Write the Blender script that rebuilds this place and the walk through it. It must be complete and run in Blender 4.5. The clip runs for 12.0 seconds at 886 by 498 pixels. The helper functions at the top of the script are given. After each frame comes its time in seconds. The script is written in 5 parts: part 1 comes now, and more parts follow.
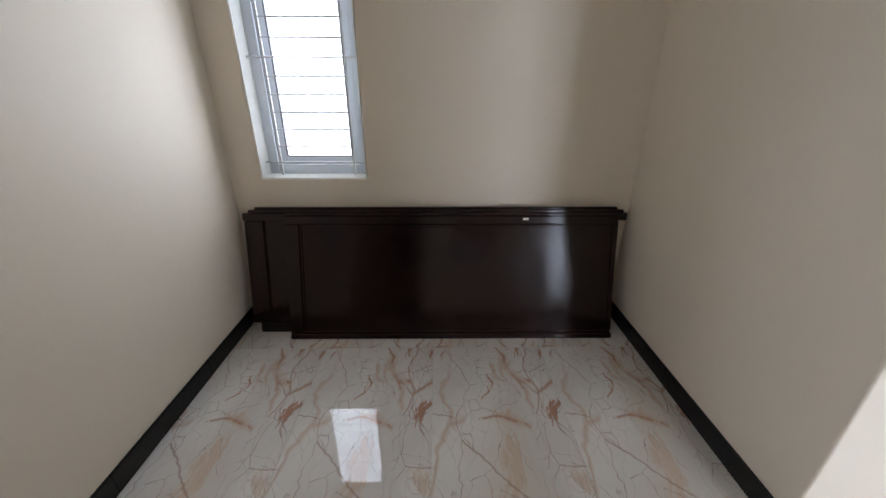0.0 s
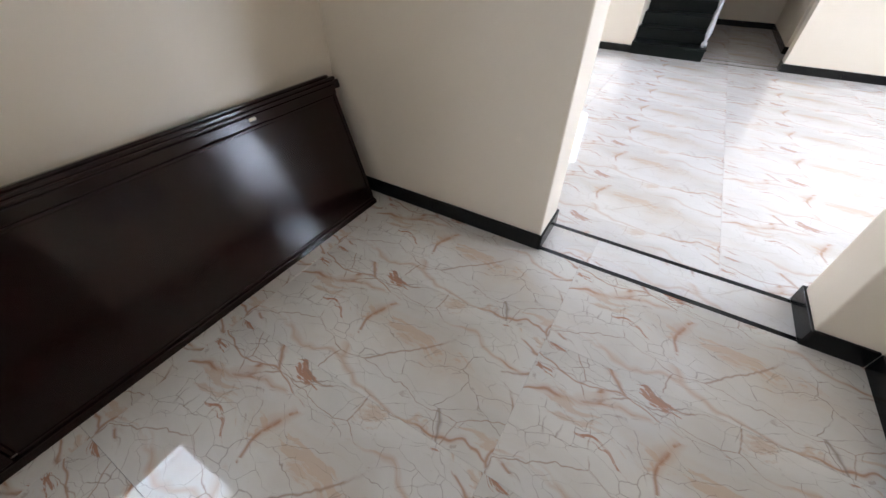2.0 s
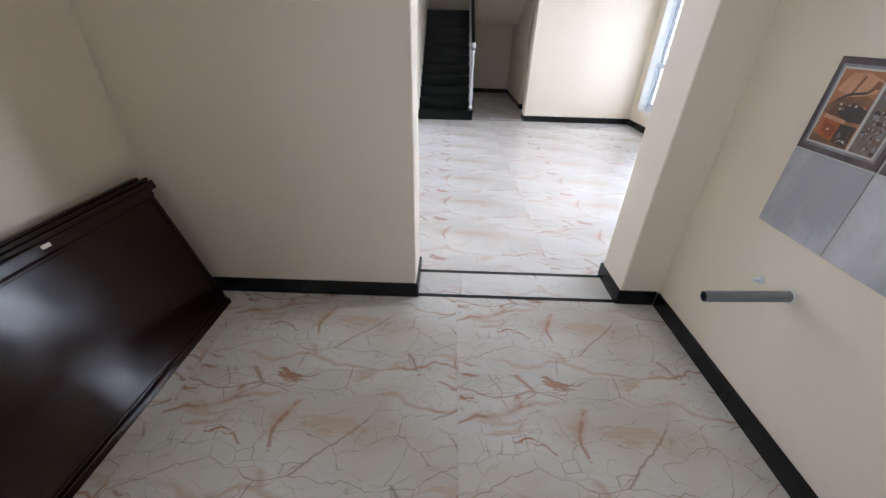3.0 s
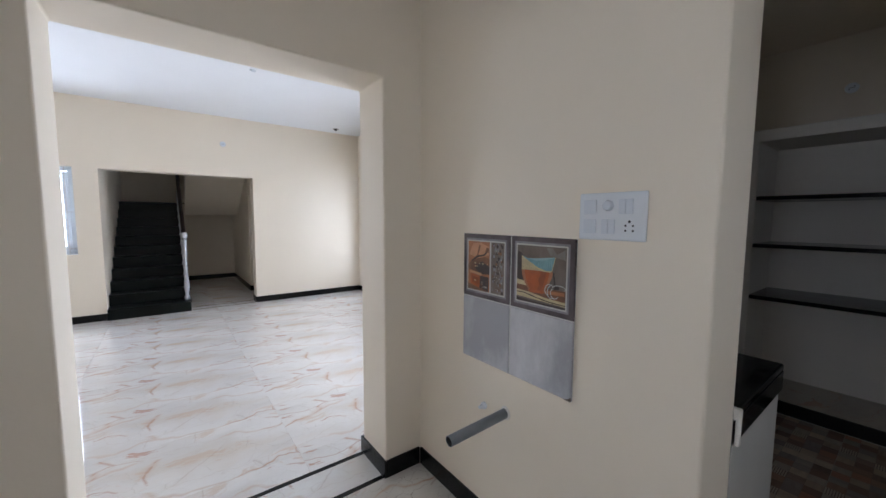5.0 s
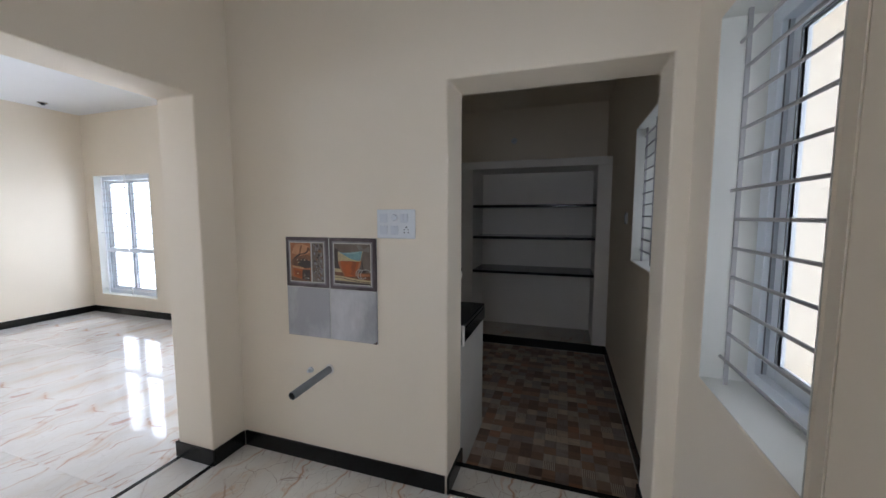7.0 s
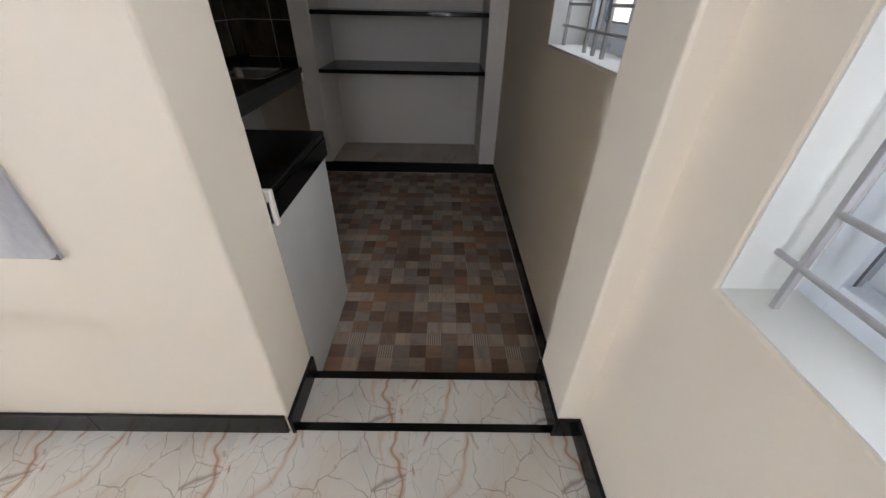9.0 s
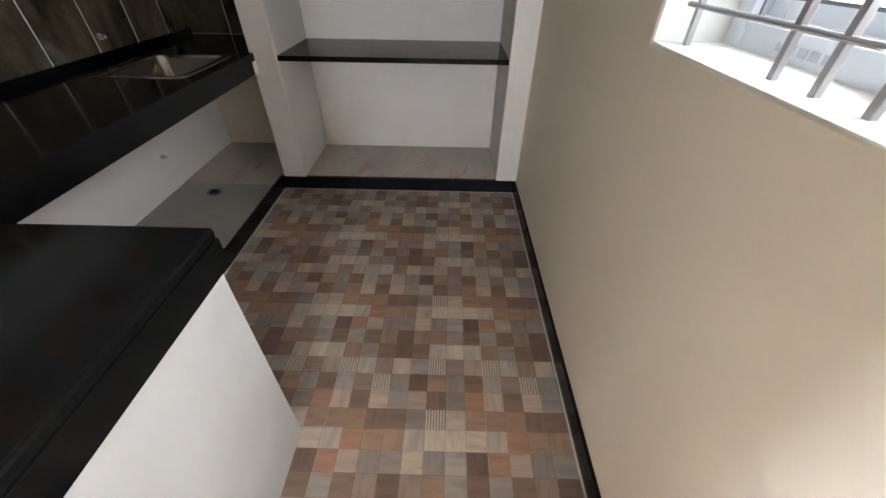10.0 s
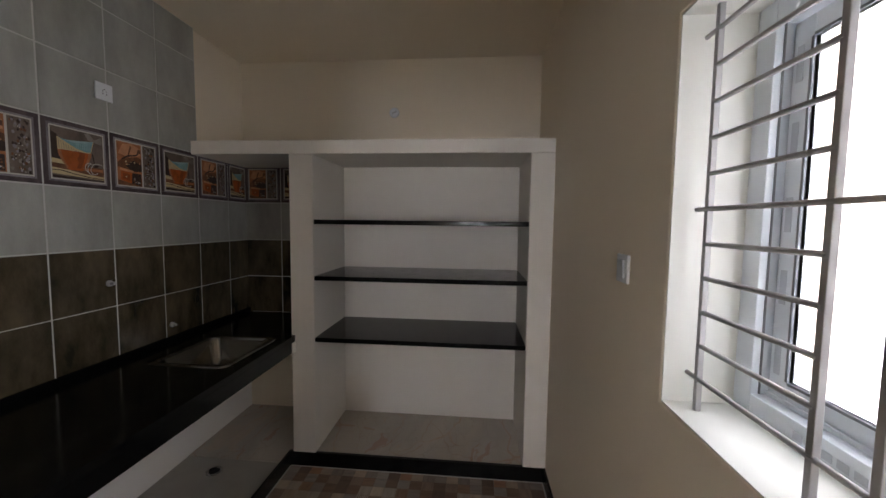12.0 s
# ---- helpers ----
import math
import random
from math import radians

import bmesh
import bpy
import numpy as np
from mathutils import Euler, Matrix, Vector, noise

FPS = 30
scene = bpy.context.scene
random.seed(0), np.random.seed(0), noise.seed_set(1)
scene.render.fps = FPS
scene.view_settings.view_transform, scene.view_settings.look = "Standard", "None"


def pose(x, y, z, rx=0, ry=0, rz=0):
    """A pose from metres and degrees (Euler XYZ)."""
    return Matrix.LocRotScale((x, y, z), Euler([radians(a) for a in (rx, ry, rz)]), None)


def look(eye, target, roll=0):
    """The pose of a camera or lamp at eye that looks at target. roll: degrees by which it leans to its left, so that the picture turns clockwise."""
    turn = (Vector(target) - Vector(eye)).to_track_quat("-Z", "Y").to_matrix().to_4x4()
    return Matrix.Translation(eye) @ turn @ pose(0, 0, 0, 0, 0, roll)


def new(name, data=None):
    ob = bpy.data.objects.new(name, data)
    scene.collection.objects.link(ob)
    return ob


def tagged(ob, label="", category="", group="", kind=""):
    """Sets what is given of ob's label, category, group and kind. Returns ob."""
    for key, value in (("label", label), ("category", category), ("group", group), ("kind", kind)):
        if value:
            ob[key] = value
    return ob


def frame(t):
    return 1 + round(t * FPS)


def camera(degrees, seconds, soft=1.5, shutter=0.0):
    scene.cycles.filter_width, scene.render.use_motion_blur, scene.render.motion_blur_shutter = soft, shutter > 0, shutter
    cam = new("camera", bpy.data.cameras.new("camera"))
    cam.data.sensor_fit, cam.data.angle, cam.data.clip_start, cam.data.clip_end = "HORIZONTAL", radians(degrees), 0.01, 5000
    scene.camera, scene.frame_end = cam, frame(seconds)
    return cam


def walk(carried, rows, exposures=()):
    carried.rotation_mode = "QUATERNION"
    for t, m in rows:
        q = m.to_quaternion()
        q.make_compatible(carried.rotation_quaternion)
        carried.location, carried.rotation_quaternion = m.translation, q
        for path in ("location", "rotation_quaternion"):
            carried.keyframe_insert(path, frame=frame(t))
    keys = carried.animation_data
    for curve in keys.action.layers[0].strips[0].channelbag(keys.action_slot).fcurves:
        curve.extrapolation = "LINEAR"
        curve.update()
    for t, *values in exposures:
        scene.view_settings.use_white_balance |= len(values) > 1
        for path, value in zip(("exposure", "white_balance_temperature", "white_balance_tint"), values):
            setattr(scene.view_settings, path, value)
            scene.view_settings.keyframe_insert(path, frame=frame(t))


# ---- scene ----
cam = camera(101.0, 12.0)
PATH = [
    (0, (-0.006, -0.039, 1.351), (0.022, 1.792, 0.548), 0.2),
    (0.5, (-0.06, 0.018, 1.292), (-0.002, 1.549, 0.007), 1.0),
    (1, (-0.15, 0.017, 1.292), (0.186, 1.506, 0.0), 1.4),
    (1.5, (-0.35, 0.144, 1.26), (0.514, 1.427, -0.007), 0.9),
    (2, (-0.462, 0.343, 1.33), (0.833, 1.11, 0.013), 0.6),
    (2.5, (-0.516, 0.485, 1.357), (0.983, 0.687, 0.049), 0.2),
    (4.3, (-0.712, 0.518, 1.415), (1.247, 0.148, 1.263), 0.7),
    (4.5, (-0.683, 0.491, 1.407), (1.206, -0.149, 1.257), 0.6),
    (5, (-0.539, 0.37, 1.393), (1.05, -0.833, 1.225), 0.3),
    (5.5, (-0.255, 0.179, 1.212), (1.187, -1.197, 1.04), 0.1),
    (6, (-0.202, 0.184, 1.191), (1.089, -1.333, 1.014), 0.1),
    (6.5, (-0.5, 0.604, 1.33), (0.611, -1.05, 1.157), 0.1),
    (7, (-0.765, 0.967, 1.439), (-0.137, -0.923, 1.262), 0.0),
    (7.5, (-0.839, 1.027, 1.488), (-0.772, -0.963, 1.299), 0.4),
    (7.7, (-0.809, 0.938, 1.481), (-0.785, -1.052, 1.286), 0.5),
    (9.3, (-0.737, -0.313, 1.27), (-0.756, -1.878, 0.024), 1.3),
    (9.5, (-0.744, -0.528, 1.273), (-0.755, -2.081, 0.013), 1.2),
    (10, (-0.742, -0.961, 1.287), (-0.724, -2.51, 0.022), 0.9),
    (10.5, (-0.716, -1.08, 1.391), (-0.708, -2.701, 0.22), 0.8),
    (11, (-0.734, -1.045, 1.497), (-0.701, -2.936, 0.847), 0.6),
    (11.5, (-0.716, -0.965, 1.563), (-0.697, -2.954, 1.36), 0.9),
    (12, (-0.756, -1.042, 1.56), (-0.584, -3.029, 1.42), 0.7),
]
EXPOSURE = [(0, -0.15, 6300, 10), (0.5, 0.3, 6300, 10), (1, 0.35, 6300, 10), (2.5, 0.05, 6250, 10), (4.5, -0.45, 6200, 10), (5.5, -0.52, 6150, 9), (6.5, -0.43, 6150, 9), (7, -0.43, 6250, 9), (7.5, 0.07, 6450, 11), (9.3, 0.9, 6500, 11), (9.5, 1.2, 6500, 11), (10, 2.4, 6600, 10), (10.5, 2.65, 6400, 10), (11.2, 1.65, 6600, 11), (12, 1.45, 7000, 13)]
walk(cam, [(t, look(eye, target, roll)) for t, eye, target, roll in PATH], EXPOSURE)

# ---- light ----
world = bpy.data.worlds.new("world")
scene.world = world
world.use_nodes = True
wt = world.node_tree
sky = wt.nodes.new("ShaderNodeTexSky")
sky.sky_type = "NISHITA"
sky.sun_disc = False
sky.sun_elevation, sky.sun_rotation = radians(50), radians(200)
sky.dust_density = 4.0
wt.links.new(sky.outputs[0], wt.nodes["Background"].inputs[0])
wt.nodes["Background"].inputs[1].default_value = 0.12

sun = new("sun", bpy.data.lights.new("sun", "SUN"))
sun.data.energy, sun.data.angle, sun.data.color = 0.6, radians(25), (1.0, 0.96, 0.9)
sun.matrix_world = look((0, 0, 30), (-3, 5, 0))


def sky_lamp(m, w, h, radiance, colour=(0.82, 0.876, 1.0)):
    """Daylight standing just outside a window's opening; m looks along the light."""
    data = bpy.data.lights.new("daylight", "AREA")
    data.shape, data.size, data.size_y, data.color = "RECTANGLE", w, h, colour
    data.energy = radiance * math.pi * w * h
    ob = new("daylight", data)
    ob.matrix_world = m
    return ob


HALL_SKY = (0.765, 0.84, 1.0)
# nook north, room west, kitchen west (two), hall south (two), hall east
sky_lamp(look((-0.7, 2.44, 1.48), (-0.7, 0, 1.48)), 1.3, 2.0, 11.0)
sky_lamp(look((-1.78, -0.22, 1.48), (0, -0.22, 1.48)), 1.3, 2.0, 4.2)
sky_lamp(look((-1.78, -1.55, 1.58), (0, -1.55, 1.58)), 1.7, 1.8, 3.4)
# extra kitchen lamp, high and tilted down, added to brighten the floor
sky_lamp(look((-2.6, -1.55, 3.0), (-1.2, -1.55, 1.35)), 1.8, 1.3, 2.6)
sky_lamp(look((5.24, -2.95, 1.2), (5.24, 0, 1.2)), 1.8, 2.4, 10, HALL_SKY)
sky_lamp(look((2.5, -2.95, 1.2), (2.5, 0, 1.2)), 1.6, 2.4, 24, HALL_SKY)
sky_lamp(look((6.38, 1.9, 1.45), (3, 1.9, 1.45)), 1.5, 1.8, 34, HALL_SKY)

# ---- materials ----
def mat(name, colour, rough=0.5, metal=0.0, bump=0.0, bump_scale=60.0, vary=0.06, vary_scale=3.0, coat=0.0, spec=0.5):
    """A plain surface with broad colour drift, fine grain and relief."""
    m = bpy.data.materials.new(name)
    m.use_nodes = True
    nt = m.node_tree
    b = nt.nodes["Principled BSDF"]
    tc = nt.nodes.new("ShaderNodeTexCoord")
    n1 = nt.nodes.new("ShaderNodeTexNoise")
    n1.inputs["Scale"].default_value, n1.inputs["Detail"].default_value = vary_scale, 5
    geo = nt.nodes.new("ShaderNodeNewGeometry")
    nt.links.new(geo.outputs["Position"], n1.inputs["Vector"])
    mix = nt.nodes.new("ShaderNodeMix")
    mix.data_type = "RGBA"
    c = colour
    mix.inputs[6].default_value = tuple(max(0, v * (1 - vary)) for v in c) + (1,)
    mix.inputs[7].default_value = tuple(min(1, v * (1 + vary)) for v in c) + (1,)
    nt.links.new(n1.outputs[0], mix.inputs[0])
    nt.links.new(mix.outputs[2], b.inputs["Base Color"])
    b.inputs["Roughness"].default_value, b.inputs["Metallic"].default_value = rough, metal
    b.inputs["Coat Weight"].default_value = coat
    b.inputs["Specular IOR Level"].default_value = spec
    if bump:
        n2 = nt.nodes.new("ShaderNodeTexNoise")
        n2.inputs["Scale"].default_value, n2.inputs["Detail"].default_value = bump_scale, 4
        nt.links.new(geo.outputs["Position"], n2.inputs["Vector"])
        bp = nt.nodes.new("ShaderNodeBump")
        bp.inputs["Strength"].default_value, bp.inputs["Distance"].default_value = bump, 0.004
        nt.links.new(n2.outputs[0], bp.inputs["Height"])
        nt.links.new(bp.outputs[0], b.inputs["Normal"])
    return m


def ramp(nt, stops, interp="LINEAR"):
    r = nt.nodes.new("ShaderNodeValToRGB")
    r.color_ramp.interpolation = interp
    while len(r.color_ramp.elements) < len(stops):
        r.color_ramp.elements.new(0.5)
    for e, (p, c) in zip(r.color_ramp.elements, stops):
        e.position, e.color = p, (*c, 1)
    return r


def blend(nt, a, b_col, fac, mode="MIX"):
    """Mixes the socket a with a colour or socket by the factor socket."""
    mx = nt.nodes.new("ShaderNodeMix")
    mx.data_type, mx.blend_type = "RGBA", mode
    nt.links.new(fac, mx.inputs[0])
    nt.links.new(a, mx.inputs[6])
    if isinstance(b_col, tuple):
        mx.inputs[7].default_value = (*b_col, 1)
    else:
        nt.links.new(b_col, mx.inputs[7])
    return mx.outputs[2]


def marble(name, amber, crack=1.0, lo=(0.585, 0.545, 0.485), hi=(0.72, 0.685, 0.625), rough=0.02, seed=(3.7, 1.3, 0.4)):
    """Polished cream porcelain marble: amber smears, rust streaks and thin dark cracks, the same print on every tile."""
    m = bpy.data.materials.new(name)
    m.use_nodes = True
    nt = m.node_tree
    b = nt.nodes["Principled BSDF"]
    N, L = nt.nodes.new, nt.links.new
    tc = N("ShaderNodeTexCoord")
    off = N("ShaderNodeVectorMath")
    off.inputs[1].default_value = seed
    L(tc.outputs["Object"], off.inputs[0])
    warp = N("ShaderNodeTexNoise")
    warp.inputs["Scale"].default_value, warp.inputs["Detail"].default_value, warp.inputs["Roughness"].default_value = 2.2, 3, 0.5
    L(off.outputs[0], warp.inputs["Vector"])
    add = N("ShaderNodeVectorMath")
    add.operation = "MULTIPLY_ADD"
    add.inputs[1].default_value = (0.42, 0.42, 0.1)
    L(warp.outputs["Color"], add.inputs[0])
    L(off.outputs[0], add.inputs[2])
    rot = N("ShaderNodeMapping")
    rot.inputs["Rotation"].default_value = (0, 0, radians(14))
    rot.inputs["Scale"].default_value = (1.0, 0.42, 1.0)
    L(add.outputs[0], rot.inputs["Vector"])

    bend = N("ShaderNodeTexNoise")
    bend.inputs["Scale"].default_value, bend.inputs["Detail"].default_value = 6.0, 3
    L(off.outputs[0], bend.inputs["Vector"])
    add2 = N("ShaderNodeVectorMath")
    add2.operation = "MULTIPLY_ADD"
    add2.inputs[1].default_value = (0.13, 0.13, 0.0)
    L(bend.outputs["Color"], add2.inputs[0])
    L(off.outputs[0], add2.inputs[2])
    rot2 = N("ShaderNodeMapping")
    rot2.inputs["Rotation"].default_value = (0, 0, radians(10))
    rot2.inputs["Scale"].default_value = (1.0, 0.55, 1.0)
    L(add2.outputs[0], rot2.inputs["Vector"])

    def veins(scale, width, shift, broad=False):
        mp = N("ShaderNodeMapping")
        mp.inputs["Location"].default_value = (shift, shift * 2, shift * 0.5)
        L((rot if broad else rot2).outputs[0], mp.inputs["Vector"])
        v = N("ShaderNodeTexVoronoi")
        v.feature = "DISTANCE_TO_EDGE"
        v.inputs["Scale"].default_value = scale
        L(mp.outputs[0], v.inputs["Vector"])
        r = ramp(nt, [(0.0, (1, 1, 1)), (width, (0, 0, 0))])
        L(v.outputs["Distance"], r.inputs[0])
        return r.outputs[0]

    def patches(scale, p0, p1, shift, stretch=(1.0, 0.5, 1.0)):
        mp = N("ShaderNodeMapping")
        mp.inputs["Location"].default_value = (shift, -shift, shift)
        mp.inputs["Scale"].default_value = stretch
        L(rot.outputs[0], mp.inputs["Vector"])
        n = N("ShaderNodeTexNoise")
        n.inputs["Scale"].default_value, n.inputs["Detail"].default_value, n.inputs["Roughness"].default_value = scale, 7, 0.62
        L(mp.outputs[0], n.inputs["Vector"])
        r = ramp(nt, [(p0, (0, 0, 0)), (p1, (1, 1, 1))])
        L(n.outputs[0], r.inputs[0])
        return r.outputs[0]

    def times(a, c):
        t = N("ShaderNodeMath")
        t.operation = "MULTIPLY"
        L(a, t.inputs[0])
        if isinstance(c, float):
            t.inputs[1].default_value = c
        else:
            L(c, t.inputs[1])
        return t.outputs[0]

    base = ramp(nt, [(0.3, lo), (0.7, hi)])
    n = N("ShaderNodeTexNoise")
    n.inputs["Scale"].default_value, n.inputs["Detail"].default_value = 3.5, 6
    L(rot.outputs[0], n.inputs["Vector"])
    L(n.outputs[0], base.inputs[0])
    c = base.outputs[0]
    # faint warm clouds, peach smears, amber edges round the smears, rust dashes
    c = blend(nt, c, (0.60, 0.50, 0.39), times(patches(2.4, 0.49, 0.64, 31.0), 0.55))
    c = blend(nt, c, (0.58, 0.415, 0.29), times(patches(4.6, 0.592, 0.612, 3.0, (1.0, 0.75, 1.0)), 0.62 * amber))
    c = blend(nt, c, (0.53, 0.34, 0.22), times(times(veins(2.6, 0.034, 4.0, True), patches(5.0, 0.47, 0.50, 17.0)), 0.62 * amber))
    c = blend(nt, c, (0.40, 0.175, 0.09), times(patches(7.5, 0.640, 0.652, 9.0, (1.0, 0.42, 1.0)), 0.85 * amber))
    c = blend(nt, c, (0.40, 0.20, 0.11), times(times(veins(2.6, 0.013, 4.0, True), patches(6.0, 0.49, 0.52, 41.0)), 0.85 * amber))
    # nets of hair cracks at three sizes
    c = blend(nt, c, (0.36, 0.235, 0.165), times(times(veins(3.4, 0.0085, 1.0), patches(5.0, 0.42, 0.50, 5.0)), 0.85 * crack))
    c = blend(nt, c, (0.28, 0.21, 0.165), times(times(veins(7.2, 0.0095, 7.0), patches(4.5, 0.45, 0.53, 13.0)), 0.8 * crack))
    c = blend(nt, c, (0.30, 0.235, 0.185), times(times(veins(14.0, 0.016, 21.0), patches(5.0, 0.49, 0.56, 23.0)), 0.7 * crack))
    c = blend(nt, c, (0.38, 0.29, 0.23), times(patches(26.0, 0.655, 0.70, 51.0, (1.0, 1.0, 1.0)), 0.55 * crack))
    L(c, b.inputs["Base Color"])
    b.inputs["Roughness"].default_value = rough
    b.inputs["Specular IOR Level"].default_value = 0.65
    return m


def mosaic():
    """Matt floor tile printed with small wood and stone squares, some of them striped."""
    m = bpy.data.materials.new("mosaic_tile")
    m.use_nodes = True
    nt = m.node_tree
    b = nt.nodes["Principled BSDF"]
    N, L = nt.nodes.new, nt.links.new
    geo = N("ShaderNodeNewGeometry")
    sc = N("ShaderNodeVectorMath")
    sc.operation = "SCALE"
    sc.inputs["Scale"].default_value = 1 / 0.07543
    L(geo.outputs["Position"], sc.inputs[0])
    fl = N("ShaderNodeVectorMath")
    fl.operation = "FLOOR"
    L(sc.outputs[0], fl.inputs[0])
    flat = N("ShaderNodeVectorMath")
    flat.operation = "MULTIPLY"
    flat.inputs[1].default_value = (1, 1, 0)
    L(fl.outputs[0], flat.inputs[0])
    # the print repeats from tile to tile
    wrap = N("ShaderNodeVectorMath")
    wrap.operation = "MODULO"
    wrap.inputs[1].default_value = (8, 8, 1)
    shift = N("ShaderNodeVectorMath")
    shift.inputs[1].default_value = (800, 800, 0)
    L(flat.outputs[0], shift.inputs[0])
    L(shift.outputs[0], wrap.inputs[0])
    wn = N("ShaderNodeTexWhiteNoise")
    wn.noise_dimensions = "2D"
    L(wrap.outputs[0], wn.inputs["Vector"])
    shades = [(0.163, 0.099, 0.073), (0.284, 0.202, 0.155), (0.318, 0.271, 0.232), (0.404, 0.305, 0.232), (0.249, 0.202, 0.172), (0.353, 0.219, 0.146), (0.430, 0.361, 0.301),
              (0.215, 0.133, 0.095), (0.482, 0.370, 0.280), (0.378, 0.318, 0.271), (0.378, 0.202, 0.125), (0.542, 0.439, 0.340), (0.284, 0.237, 0.202), (0.310, 0.194, 0.129)]
    cols = ramp(nt, [(k / len(shades), q) for k, q in enumerate(shades)], "CONSTANT")
    L(wn.outputs["Value"], cols.inputs[0])
    # wood grain, each square cut from another board and turned either way
    cut = N("ShaderNodeVectorMath")
    cut.operation = "MULTIPLY_ADD"
    cut.inputs[1].default_value = (9.0, 7.0, 5.0)
    L(wn.outputs["Color"], cut.inputs[0])
    L(geo.outputs["Position"], cut.inputs[2])

    def grain(way):
        gm = N("ShaderNodeMapping")
        gm.inputs["Scale"].default_value = way
        L(cut.outputs[0], gm.inputs["Vector"])
        g = N("ShaderNodeTexNoise")
        g.inputs["Scale"].default_value, g.inputs["Detail"].default_value, g.inputs["Distortion"].default_value = 1.0, 6, 0.15
        L(gm.outputs[0], g.inputs["Vector"])
        return g.outputs[0]

    turn = N("ShaderNodeSeparateXYZ")
    L(wn.outputs["Color"], turn.inputs[0])
    side = N("ShaderNodeMath")
    side.operation = "GREATER_THAN"
    side.inputs[1].default_value = 0.5
    L(turn.outputs[1], side.inputs[0])
    either = N("ShaderNodeMix")
    L(side.outputs[0], either.inputs[0])
    L(grain((9, 42, 1)), either.inputs[2])
    L(grain((42, 9, 1)), either.inputs[3])
    gr = ramp(nt, [(0.30, (0.80, 0.785, 0.77)), (0.5, (1.0, 1.0, 1.0)), (0.70, (1.13, 1.12, 1.10))])
    L(either.outputs[0], gr.inputs[0])
    one = N("ShaderNodeValue")
    one.outputs[0].default_value = 1.0
    c = blend(nt, cols.outputs[0], gr.outputs[0], one.outputs[0], "MULTIPLY")
    # stripes on a few squares
    wn2 = N("ShaderNodeTexWhiteNoise")
    wn2.noise_dimensions = "3D"
    up = N("ShaderNodeVectorMath")
    up.inputs[1].default_value = (3, 5, 9)
    L(wrap.outputs[0], up.inputs[0])
    L(up.outputs[0], wn2.inputs["Vector"])
    is_striped = N("ShaderNodeMath")
    is_striped.operation = "GREATER_THAN"
    is_striped.inputs[1].default_value = 0.965
    L(wn2.outputs["Value"], is_striped.inputs[0])
    sx = N("ShaderNodeSeparateXYZ")
    L(sc.outputs[0], sx.inputs[0])
    mul = N("ShaderNodeMath")
    mul.operation = "MULTIPLY"
    mul.inputs[1].default_value = 7.0
    L(sx.outputs[0], mul.inputs[0])
    fr = N("ShaderNodeMath")
    fr.operation = "FRACT"
    L(mul.outputs[0], fr.inputs[0])
    st = ramp(nt, [(0.0, (0.22, 0.165, 0.125)), (0.42, (0.52, 0.44, 0.36))], "CONSTANT")
    L(fr.outputs[0], st.inputs[0])
    c = blend(nt, c, st.outputs[0], is_striped.outputs[0])
    # a faint darker line round each square
    fx = N("ShaderNodeVectorMath")
    fx.operation = "FRACTION"
    L(sc.outputs[0], fx.inputs[0])
    fs = N("ShaderNodeSeparateXYZ")
    L(fx.outputs[0], fs.inputs[0])
    near = N("ShaderNodeMath")
    near.operation = "MINIMUM"
    L(fs.outputs[0], near.inputs[0])
    L(fs.outputs[1], near.inputs[1])
    ln = ramp(nt, [(0.0, (0.45, 0.45, 0.45)), (0.035, (0.28, 0.28, 0.28)), (0.045, (0.0, 0.0, 0.0))])
    L(near.outputs[0], ln.inputs[0])
    c = blend(nt, c, (0.16, 0.12, 0.095), ln.outputs[0])
    L(c, b.inputs["Base Color"])
    b.inputs["Roughness"].default_value = 0.42
    return m


def tile_face(name, lo, hi, scale, rough, soft=0.2):
    """A glazed wall tile with a cloudy, brushed print that differs from tile to tile."""
    m = bpy.data.materials.new(name)
    m.use_nodes = True
    nt = m.node_tree
    b = nt.nodes["Principled BSDF"]
    N, L = nt.nodes.new, nt.links.new
    geo, info = N("ShaderNodeNewGeometry"), N("ShaderNodeObjectInfo")
    off = N("ShaderNodeVectorMath")
    off.operation = "MULTIPLY_ADD"
    off.inputs[1].default_value = (17.0, 23.0, 31.0)
    L(info.outputs["Random"], off.inputs[0])
    L(geo.outputs["Position"], off.inputs[2])
    mp = N("ShaderNodeMapping")
    mp.inputs["Scale"].default_value = (1.0, 1.0, 0.45)
    L(off.outputs[0], mp.inputs["Vector"])
    n = N("ShaderNodeTexNoise")
    n.inputs["Scale"].default_value, n.inputs["Detail"].default_value, n.inputs["Roughness"].default_value = scale, 8, 0.65
    L(mp.outputs[0], n.inputs["Vector"])
    r = ramp(nt, [(0.5 - soft, lo), (0.5 + soft, hi)])
    L(n.outputs[0], r.inputs[0])
    L(r.outputs[0], b.inputs["Base Color"])
    b.inputs["Roughness"].default_value = rough
    return m


